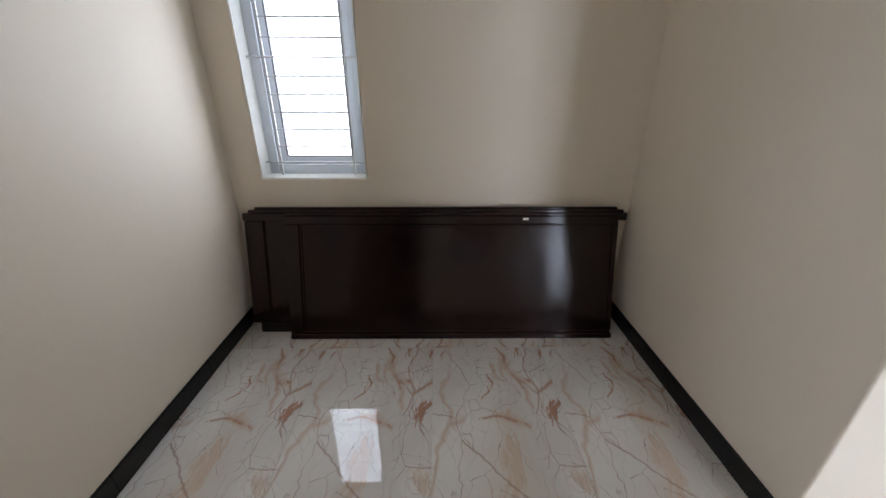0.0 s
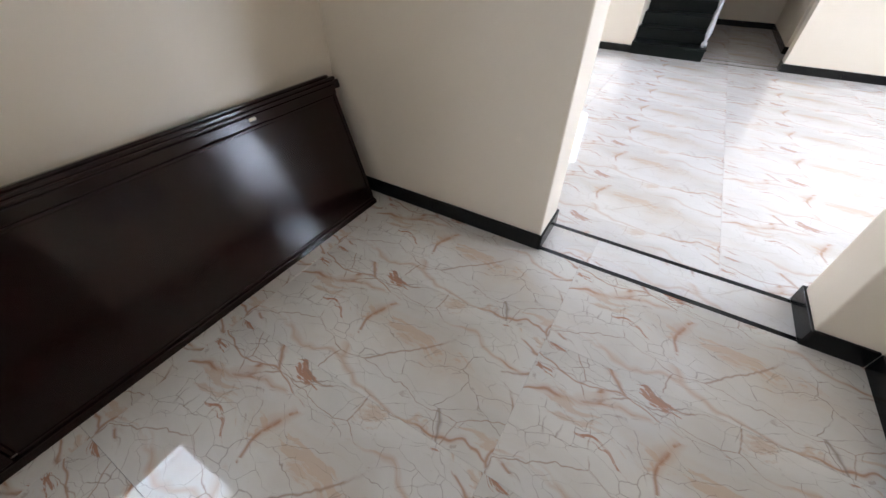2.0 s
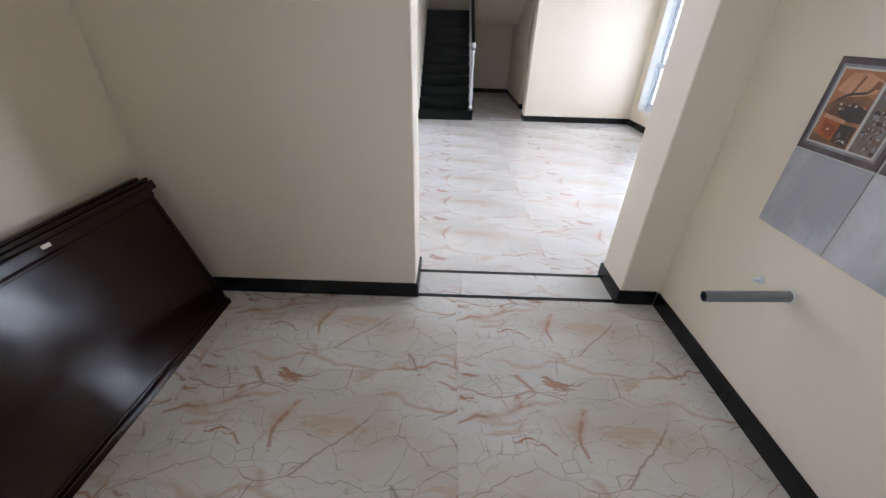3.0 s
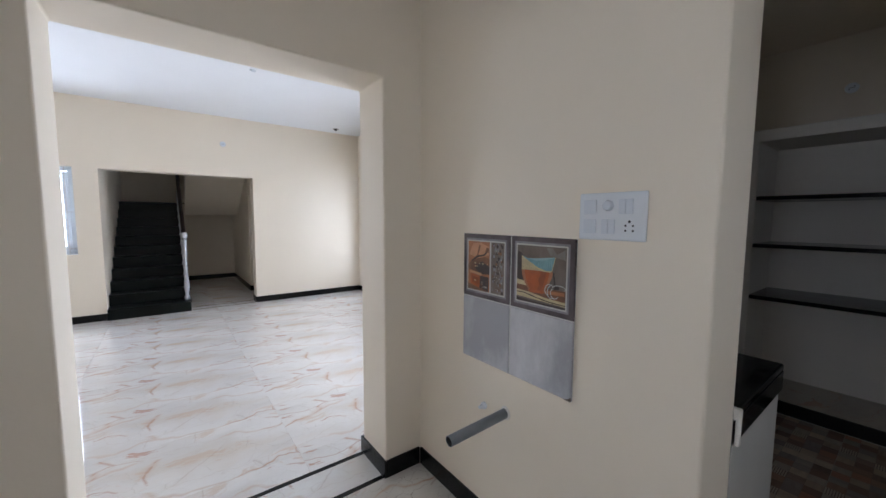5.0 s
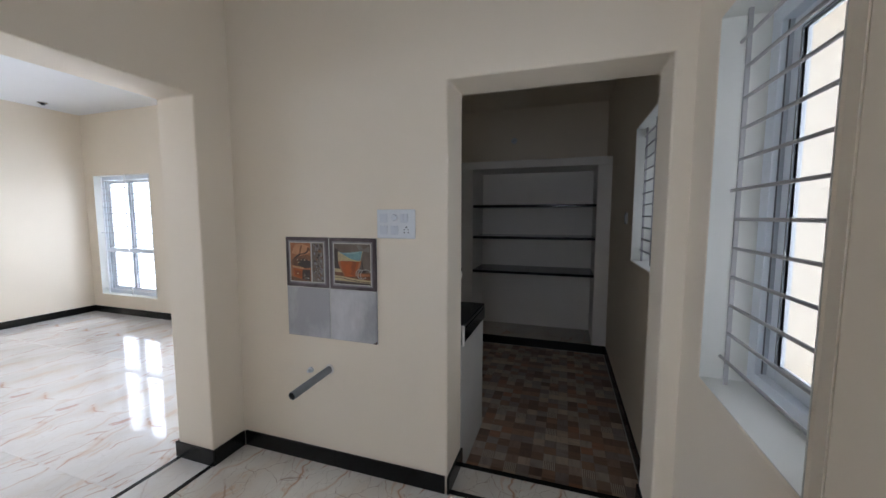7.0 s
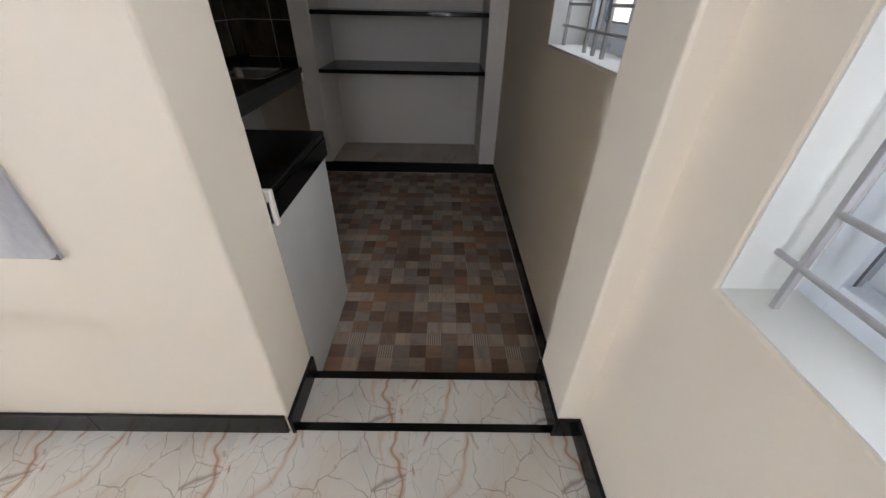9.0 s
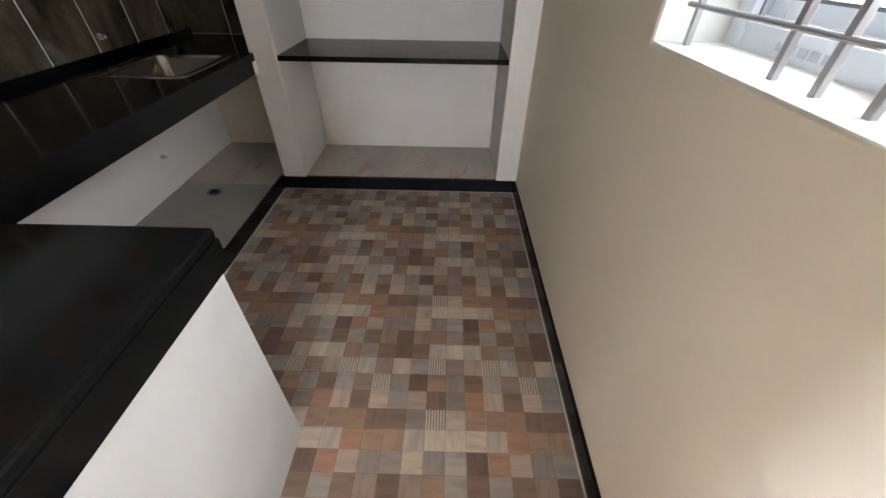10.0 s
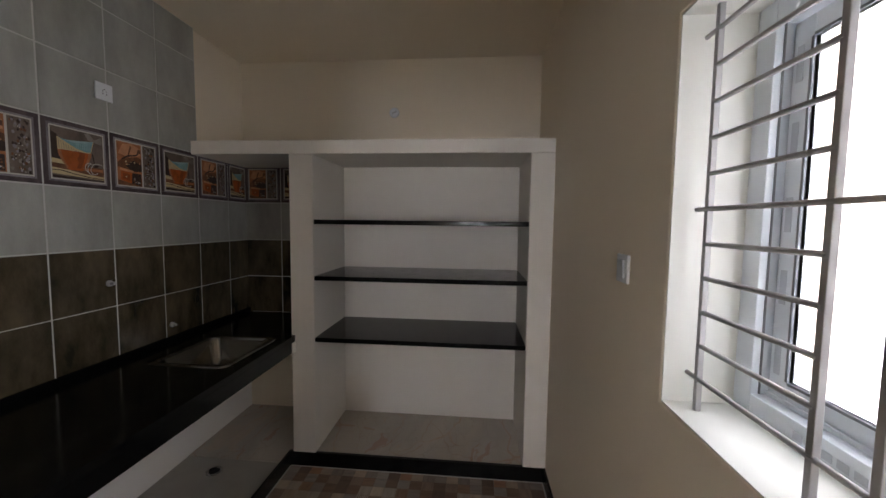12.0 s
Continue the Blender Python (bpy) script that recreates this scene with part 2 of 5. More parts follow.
def granite():
    m = mat("black_granite", (0.0035, 0.0037, 0.0037), 0.14, vary=0.35, vary_scale=140, spec=0.24)
    # wiped cement dust and polishing marks dull the gloss in patches
    nt = m.node_tree
    b = nt.nodes["Principled BSDF"]
    N, L = nt.nodes.new, nt.links.new
    geo = N("ShaderNodeNewGeometry")
    n = N("ShaderNodeTexNoise")
    n.inputs["Scale"].default_value, n.inputs["Detail"].default_value, n.inputs["Roughness"].default_value, n.inputs["Distortion"].default_value = 7.0, 8, 0.7, 1.2
    L(geo.outputs["Position"], n.inputs["Vector"])
    r = ramp(nt, [(0.45, (0.10, 0.10, 0.10)), (0.68, (0.24, 0.24, 0.24))])
    L(n.outputs[0], r.inputs[0])
    L(r.outputs[0], b.inputs["Roughness"])
    d = ramp(nt, [(0.60, (0, 0, 0)), (0.74, (0.12, 0.12, 0.12))])
    L(n.outputs[0], d.inputs[0])
    L(blend(nt, b.inputs["Base Color"].links[0].from_socket, (0.035, 0.036, 0.035), d.outputs[0]), b.inputs["Base Color"])
    return m


def polished_wood():
    """Dark stained wood under an uneven hand-brushed polish."""
    m = mat("dark_polished_wood", (0.014, 0.0037, 0.0031), 0.2, vary=0.25, vary_scale=7, spec=0.34)
    nt = m.node_tree
    b = nt.nodes["Principled BSDF"]
    N, L = nt.nodes.new, nt.links.new
    geo = N("ShaderNodeNewGeometry")
    n = N("ShaderNodeTexNoise")
    n.inputs["Scale"].default_value, n.inputs["Detail"].default_value, n.inputs["Roughness"].default_value = 8.0, 2, 0.5
    L(geo.outputs["Position"], n.inputs["Vector"])
    r = ramp(nt, [(0.38, (0.11, 0.11, 0.11)), (0.64, (0.19, 0.19, 0.19))])
    L(n.outputs[0], r.inputs[0])
    L(r.outputs[0], b.inputs["Roughness"])
    n2 = N("ShaderNodeTexNoise")
    n2.inputs["Scale"].default_value, n2.inputs["Detail"].default_value = 7.0, 0.0
    L(geo.outputs["Position"], n2.inputs["Vector"])
    bp = N("ShaderNodeBump")
    bp.inputs["Strength"].default_value, bp.inputs["Distance"].default_value = 0.10, 0.010
    L(n2.outputs[0], bp.inputs["Height"])
    L(bp.outputs[0], b.inputs["Normal"])
    return m


M_WALL = mat("cream_wall_paint", (0.80, 0.710, 0.578), 0.62, bump=0.12, bump_scale=45, vary=0.03, vary_scale=1.6)
M_CEIL = mat("white_ceiling_paint", (0.80, 0.80, 0.80), 0.7, bump=0.1, bump_scale=40, vary=0.02)
M_WHITE = mat("white_plaster", (0.76, 0.72, 0.66), 0.6, bump=0.15, bump_scale=38, vary=0.04)
M_SHELF = mat("shelf_niche_paint", (0.78, 0.735, 0.67), 0.6, bump=0.12, bump_scale=40, vary=0.04)
M_MARBLE = marble("amber_marble", 1.0)
M_HALL = marble("pale_veined_marble", 0.75, 0.35, (0.60, 0.57, 0.535), (0.735, 0.71, 0.68))
# darker, rougher marble for the raised floors in the niche and below the sink
M_DULL = marble("dull_marble", 0.45, 0.5, (0.42, 0.375, 0.32), (0.54, 0.485, 0.42), 0.22)
M_MOSAIC = mosaic()
M_GROUT = mat("tile_joint", (0.5, 0.47, 0.43), 0.8)
M_WGROUT = mat("white_tile_joint", (0.50, 0.49, 0.46), 0.8, bump=0.2)
M_GRANITE = granite()
M_SKIRT = mat("black_skirting_tile", (0.007, 0.007, 0.007), 0.25, vary=0.3, vary_scale=90, spec=0.3)
M_WOOD = polished_wood()
M_UPVC = mat("white_upvc", (0.74, 0.79, 0.84), 0.3, vary=0.02)
M_FILM = mat("grey_window_film", (0.54, 0.58, 0.63), 0.3, vary=0.1, vary_scale=12)
M_GRILL = mat("painted_grill", (0.36, 0.35, 0.35), 0.4, vary=0.08, vary_scale=20)
M_REVEAL = mat("white_reveal_paint", (0.74, 0.74, 0.69), 0.6, bump=0.12, bump_scale=40, vary=0.03)
# the support's white plaster, coloured darker to offset strong window light on it
M_SUPPORT = mat("darkened_white_plaster", (0.46, 0.445, 0.41), 0.7, bump=0.2, bump_scale=34, vary=0.08, vary_scale=5)
# paler copy of the grill paint: window glare over the bars put into colour
M_GRILL_GLARE = mat("glare_paled_grill", (0.66, 0.66, 0.67), 0.4, vary=0.06, vary_scale=20)
M_STEEL = mat("stainless_steel", (0.46, 0.46, 0.455), 0.15, metal=1.0, vary=0.1, vary_scale=30)
M_SILVER = mat("wrapped_silver", (0.50, 0.51, 0.53), 0.35, metal=0.3, bump=0.4, bump_scale=40, vary=0.12, vary_scale=25)
M_PVC = mat("grey_pvc", (0.19, 0.20, 0.21), 0.35, vary=0.12, vary_scale=30, bump=0.05)
M_GASKET = mat("grey_rubber", (0.16, 0.17, 0.185), 0.6)
# near black: shade inside holes and the pipe bore as colour; also dark fittings
M_DARK = mat("dark_hole", (0.008, 0.008, 0.008), 0.8)
M_PLASTIC = mat("white_plastic", (0.74, 0.76, 0.78), 0.25, vary=0.015)
M_PLASTIC2 = mat("white_rocker_plastic", (0.66, 0.69, 0.73), 0.2, vary=0.015)
M_CEMENT = mat("grey_cement", (0.35, 0.325, 0.28), 0.8, bump=0.3, bump_scale=50, vary=0.14, vary_scale=6)
M_GREYT = tile_face("grey_wall_tile", (0.22, 0.222, 0.20), (0.37, 0.368, 0.335), 5.0, 0.3)
M_GREYS = tile_face("pale_grey_sample_tile", (0.36, 0.355, 0.37), (0.60, 0.59, 0.60), 3.2, 0.18, 0.11)
M_STAIR = mat("black_stair_granite", (0.005, 0.007, 0.006), 0.28, vary=0.3, vary_scale=90, spec=0.15)
M_DARKT = tile_face("brown_wall_tile", (0.022, 0.018, 0.011), (0.105, 0.080, 0.048), 6.0, 0.2, 0.15)
M_FRAMET = tile_face("picture_border_print", (0.028, 0.020, 0.022), (0.125, 0.095, 0.100), 11.0, 0.2)
M_PWHITE = mat("print_white", (0.50, 0.47, 0.42), 0.25)
M_PBROWN = tile_face("print_brown", (0.07, 0.055, 0.045), (0.20, 0.155, 0.125), 9.0, 0.25)
M_PORANGE = mat("print_orange", (0.36, 0.085, 0.022), 0.25, vary=0.6, vary_scale=22)
M_PBLUE = mat("print_blue", (0.17, 0.30, 0.31), 0.25, vary=0.35, vary_scale=40)
M_PCREAM = mat("print_cream", (0.50, 0.39, 0.22), 0.25, vary=0.25, vary_scale=40)
M_PTAN = mat("print_tan", (0.34, 0.135, 0.06), 0.25, vary=0.6, vary_scale=22)
M_PDARK = mat("print_dark", (0.045, 0.03, 0.025), 0.25, vary=0.4, vary_scale=40)
M_PMID = tile_face("print_mid_brown", (0.07, 0.035, 0.02), (0.24, 0.105, 0.05), 16.0, 0.25)
M_PLILAC = tile_face("print_lilac_grey", (0.13, 0.115, 0.125), (0.30, 0.275, 0.295), 12.0, 0.25)
M_PSMOKE = tile_face("print_smoke_grey", (0.12, 0.10, 0.085), (0.26, 0.23, 0.20), 14.0, 0.25)
M_PDEEP = mat("print_deep_orange", (0.24, 0.062, 0.02), 0.25, vary=0.3, vary_scale=30)
M_PICE = mat("print_pale_blue", (0.27, 0.40, 0.40), 0.25, vary=0.2, vary_scale=40)
M_PGLOW = mat("print_peach", (0.50, 0.235, 0.12), 0.25, vary=0.35, vary_scale=26)
M_CHIP = mat("pale_paper", (0.7, 0.62, 0.5), 0.6)
M_GROUND = mat("pale_ground", (0.35, 0.33, 0.30), 0.9, vary=0.1, bump=0.2)


def glass_mat():
    m = bpy.data.materials.new("window_glass")
    m.use_nodes = True
    b = m.node_tree.nodes["Principled BSDF"]
    b.inputs["Transmission Weight"].default_value = 1.0
    b.inputs["Roughness"].default_value, b.inputs["IOR"].default_value = 0.0, 1.45
    return m


M_GLASS = glass_mat()

# ---- building helpers ----
def box(bm, x0, x1, y0, y1, z0, z1, mi=0):
    x0, x1, y0, y1, z0, z1 = min(x0, x1), max(x0, x1), min(y0, y1), max(y0, y1), min(z0, z1), max(z0, z1)
    v = [bm.verts.new(p) for p in ((x0, y0, z0), (x1, y0, z0), (x1, y1, z0), (x0, y1, z0), (x0, y0, z1), (x1, y0, z1), (x1, y1, z1), (x0, y1, z1))]
    for f in ((0, 3, 2, 1), (4, 5, 6, 7), (0, 1, 5, 4), (1, 2, 6, 5), (2, 3, 7, 6), (3, 0, 4, 7)):
        bm.faces.new([v[i] for i in f]).material_index = mi
    return v


def rod(bm, p0, p1, r0, r1=None, seg=12):
    """A round bar from p0 to p1."""
    p0, p1 = Vector(p0), Vector(p1)
    d = p1 - p0
    m = Matrix.Translation((p0 + p1) / 2) @ d.to_track_quat("Z", "Y").to_matrix().to_4x4()
    bmesh.ops.create_cone(bm, cap_ends=True, segments=seg, radius1=r0, radius2=r0 if r1 is None else r1, depth=d.length, matrix=m)


def lathe(bm, profile, seg=20, at=(0, 0, 0)):
    """Turns a profile of (radius, height) about z."""
    rings = []
    for r, z in profile:
        rings.append([bm.verts.new((at[0] + r * math.cos(2 * math.pi * i / seg), at[1] + r * math.sin(2 * math.pi * i / seg), at[2] + z)) for i in range(seg)])
    for a, c in zip(rings, rings[1:]):
        for i in range(seg):
            bm.faces.new((a[i], a[(i + 1) % seg], c[(i + 1) % seg], c[i])).smooth = True
    bm.faces.new(rings[0][::-1])
    bm.faces.new(rings[-1])


def part(name, bm, material, parent=None, label="", bevel=0.0, seg=2):
    """Links a bmesh as one mesh object, under a thing or a part where one is given."""
    me = bpy.data.meshes.new(name)
    bmesh.ops.recalc_face_normals(bm, faces=bm.faces)
    bm.to_mesh(me)
    bm.free()
    for mt in material if isinstance(material, (list, tuple)) else [material]:
        me.materials.append(mt)
    ob = new(name, me)
    if parent:
        ob.parent = parent
    if label:
        ob["label"] = label
    if bevel:
        bv = ob.modifiers.new("bevel", "BEVEL")
        bv.width, bv.segments, bv.limit_method, bv.angle_limit = bevel, seg, "ANGLE", radians(40)
    return ob


def block(name, dims, material, parent=None, label="", bevel=0.0):
    bm = bmesh.new()
    box(bm, *dims)
    return part(name, bm, material, parent, label, bevel)


def thing(name, label, category, group="", m=None):
    ob = new(name)
    ob.empty_display_size = 0.1
    if m is not None:
        ob.matrix_world = m
    return tagged(ob, label, category, group)


def setting(ob, label, category):
    return tagged(ob, label, category, kind="structure")


def wall(name, axis, t0, t1, a0, a1, z0, z1, holes, material, label):
    """A wall slab across an axis, from t0 to t1 thick, running a0 to a1, with openings (a0, a1, z0, z1) that go through it."""
    A = sorted({a0, a1, *(h[i] for h in holes for i in (0, 1))})
    Z = sorted({z0, z1, *(h[i] for h in holes for i in (2, 3))})
    A, Z = [a for a in A if a0 <= a <= a1], [z for z in Z if z0 <= z <= z1]

    def solid(i, j):
        if not (0 <= i < len(A) - 1 and 0 <= j < len(Z) - 1):
            return False
        a, z = (A[i] + A[i + 1]) / 2, (Z[j] + Z[j + 1]) / 2
        return not any(h[0] < a < h[1] and h[2] < z < h[3] for h in holes)

    bm = bmesh.new()
    made = {}

    def v(t, a, z):
        key = (t, a, z)
        if key not in made:
            made[key] = bm.verts.new((t, a, z) if axis == "x" else (a, t, z))
        return made[key]

    for i in range(len(A) - 1):
        for j in range(len(Z) - 1):
            if not solid(i, j):
                continue
            p, q, r, s = A[i], A[i + 1], Z[j], Z[j + 1]
            for t in (t0, t1):
                bm.faces.new((v(t, p, r), v(t, q, r), v(t, q, s), v(t, p, s)))
            if not solid(i - 1, j):
                bm.faces.new((v(t0, p, r), v(t1, p, r), v(t1, p, s), v(t0, p, s)))
            if not solid(i + 1, j):
                bm.faces.new((v(t0, q, r), v(t1, q, r), v(t1, q, s), v(t0, q, s)))
            if not solid(i, j - 1):
                bm.faces.new((v(t0, p, r), v(t1, p, r), v(t1, q, r), v(t0, q, r)))
            if not solid(i, j + 1):
                bm.faces.new((v(t0, p, s), v(t1, p, s), v(t1, q, s), v(t0, q, s)))
    return setting(part(name, bm, material, bevel=0.009, seg=3), label, "wall")

# ---- plan ----
WX, WN = -1.235, -1.176        # west wall of the room, and of the narrower nook
EX, EX2 = 1.125, 1.402         # partition to the hall
NY = 2.03                      # nook's north wall
SY, SY2 = -0.735, -0.988       # wall to the kitchen
OS, ON, OT = -0.513, 0.672, 2.085   # opening to the hall
DW, DE, DT = -1.157, -0.224, 2.083  # kitchen doorway
KW, KE, KB, KF = -1.23, 1.11, -3.895, -0.085  # kitchen: west, tiled east face, back, floor
HX, HS, HN, HC = 6.02, -2.57, 4.4, 2.91       # hall
RC, KC = 2.9, 2.81             # ceilings
SF = -3.31                     # front of the shelf niche
SKH, SKT = 0.095, 0.013        # skirting

CREAM = "smooth cream painted plaster wall with "
wall("wall_partition", "x", EX, EX2, KB - 0.2, HN, KF - 0.2, HC + 0.1, [(OS, ON, -0.01, OT)], M_WALL, CREAM + "a wide opening to the hall")
wall("wall_kitchen", "y", SY2, SY, -1.64, EX + 0.05, KF - 0.2, HC + 0.1, [(DW, DE, -0.01, DT)], M_WALL, CREAM + "a doorway without a door")
wall("wall_west", "x", -1.64, WX, SY - 0.05, 0.13, KF - 0.2, HC + 0.1, [(-0.52, 0.08, 0.868, 2.088)], M_WALL, CREAM + "a barred window")
wall("wall_nook", "x", -1.64, WN, 0.24, NY + 0.05, KF - 0.2, HC + 0.1, [], M_WALL, CREAM + "black skirting below")
wall("wall_north", "y", NY, NY + 0.26, -1.64, EX + 0.05, KF - 0.2, HC + 0.1, [(-1.0, -0.41, 0.882, 2.088)], M_WALL, CREAM + "a narrow barred window")
bm = bmesh.new()
lo = [bm.verts.new((px, py, KF - 0.2)) for px, py in ((-1.64, 0.1), (WX, 0.1), (WN, 0.24), (-1.64, 0.24))]
hi = [bm.verts.new((v.co.x, v.co.y, HC + 0.1)) for v in lo]
bm.faces.new(lo[::-1]), bm.faces.new(hi)
for i in range(4):
    bm.faces.new((lo[i], lo[(i + 1) % 4], hi[(i + 1) % 4], hi[i]))
setting(part("wall_splay", bm, M_WALL), CREAM + "a slight splay into the nook", "wall")
wall("wall_kitchen_west", "x", -1.64, KW, KB - 0.2, SY2 + 0.05, KF - 0.2, HC + 0.1, [(-1.98, -1.113, 1.12, 2.055)], M_WALL, CREAM + "a barred kitchen window")
wall("wall_kitchen_back", "y", KB - 0.2, KB, KW - 0.05, EX + 0.05, KF - 0.2, HC + 0.1, [], M_WALL, CREAM + "a shelf niche before it")
wall("wall_hall_south", "y", HS - 0.24, HS, EX2 - 0.05, HX + 0.24, -0.3, HC + 0.1, [(4.655, 5.83, 0.28, 2.03), (2.0, 3.05, 0.28, 2.03)], M_WALL, CREAM + "tall bright barred windows")
wall("wall_hall_east", "x", HX, HX + 0.22, HS - 0.05, HN + 0.05, -0.3, HC + 0.1, [(-0.763, 1.05, -0.01, 2.015), (1.29, 2.45, 0.9, 2.02)], M_WALL, CREAM + "an opening to the stairs and a window")
wall("wall_hall_north", "y", HN, HN + 0.22, EX, HX + 0.24, -0.3, HC + 0.1, [], M_WALL, CREAM + "black skirting at its foot")


def plate(name, dims, material, label, cat):
    return setting(block(name, dims, material), label, cat)


plate("ceiling_room", (-1.64, EX, SY, NY, RC, RC + 0.1), M_CEIL, "flat white painted ceiling of the small room", "ceiling")
plate("ceiling_kitchen", (KW, EX, KB, SY2, KC, KC + 0.1), M_WALL, "flat pale painted kitchen ceiling", "ceiling")
plate("ceiling_hall", (EX2, HX, HS, HN, HC, HC + 0.1), M_CEIL, "flat white painted hall ceiling", "ceiling")
plate("roof", (-2.0, 9.8, KB - 0.6, HN + 0.6, 4.0, 4.15), M_CEMENT, "flat concrete roof slab over the house", "roof")
plate("ground", (-300, 300, -300, 300, -0.62, -0.6), M_GROUND, "pale bare ground around the house", "ground")

# floors: joint bed below, tiles proud of it (laid at the end of the file)
floor = plate("floor", (-1.64, EX, SY2 + 0.3, NY, -0.2, -0.006), M_GROUT, "polished cream marble tile floor with amber veins", "floor")
floor_hall = plate("floor_hall", (EX, 9.4, HS, HN, -0.2, -0.006), M_GROUT, "polished cream marble hall floor reflecting the windows", "floor")
floor_kitchen = plate("floor_kitchen", (KW, KE, KB, SY2, KF - 0.15, KF - 0.004), M_GROUT, "matt kitchen floor tiles printed with brown and grey squares", "floor")


# ---- skirting ----
def skirting(name, runs, z, label, h=SKH):
    """Black tile skirting: runs of (x0, x1, y0, y1), cut into 0.6 m tiles."""
    for x0, x1, y0, y1 in runs:
        bm = bmesh.new()
        lx, ly = abs(x1 - x0), abs(y1 - y0)
        n = max(1, round(max(lx, ly) / 0.6))
        g = 0.0015
        for i in range(n):
            a, c = i / n, (i + 1) / n
            if lx > ly:
                box(bm, x0 + (x1 - x0) * a + g * (i > 0), x0 + (x1 - x0) * c, y0, y1, z, z + h)
            else:
                box(bm, x0, x1, y0 + (y1 - y0) * a + g * (i > 0), y0 + (y1 - y0) * c, z, z + h)
        setting(part(name, bm, M_SKIRT, bevel=0.002, seg=1), label, "skirting")


SK = "polished black tile skirting along the foot of the wall"
T = SKT
skirting("baseboard", [
    (EX - T, EX, ON, NY), (EX - T, EX, SY + T, OS), (WN, WN + T, 0.24, NY), (WX, WX + T, SY + T, 0.1),
    (WN, EX - T, NY - T, NY), (DE + T, EX - T, SY, SY + T), (WX, DW, SY, SY + T)], 0.0, SK)
skirting("baseboard", [(EX - T, EX2 + T, ON - T, ON), (EX - T, EX2 + T, OS, OS + T)], 0.0, SK)
skirting("baseboard", [(DE - T, DE, SY2, SY + T), (DW, DW + T, SY2, SY + T)], 0.0, SK)
skirting("baseboard", [(KW, KW + T, SF, SY2)], KF, SK, 0.095)
skirting("baseboard", [(HX - T, HX, HS, -0.763), (HX - T, HX, 1.05, HN), (EX2, HX - T, HS, HS + T), (EX2, EX2 + T, HS + T, OS), (EX2, EX2 + T, ON, HN),
                       (9.2 - T, 9.2, -0.87, 0.1), (7.15, 9.2 - T, -0.87, -0.87 + T), (7.15 - T, 7.15, -1.6, -0.87 + T), (HX, HX + 0.22, -0.763, -0.763 + T)], 0.0, SK)

# pale strips: cement line, with the gleam of the skirting edge built in
for dims in ((KW + T, KW + T + 0.006, SF, SY2, KF, KF + 0.0035), (KW + T + 0.006, 0.449, SF, SF + 0.006, KF, KF + 0.0035), (0.449, 0.456, SF + 0.006, -1.6, KF, KF + 0.0035)):
    setting(block("trim", dims, M_WGROUT), "thin white line at the foot of the kitchen skirting, cement and edge gleam", "grout line")

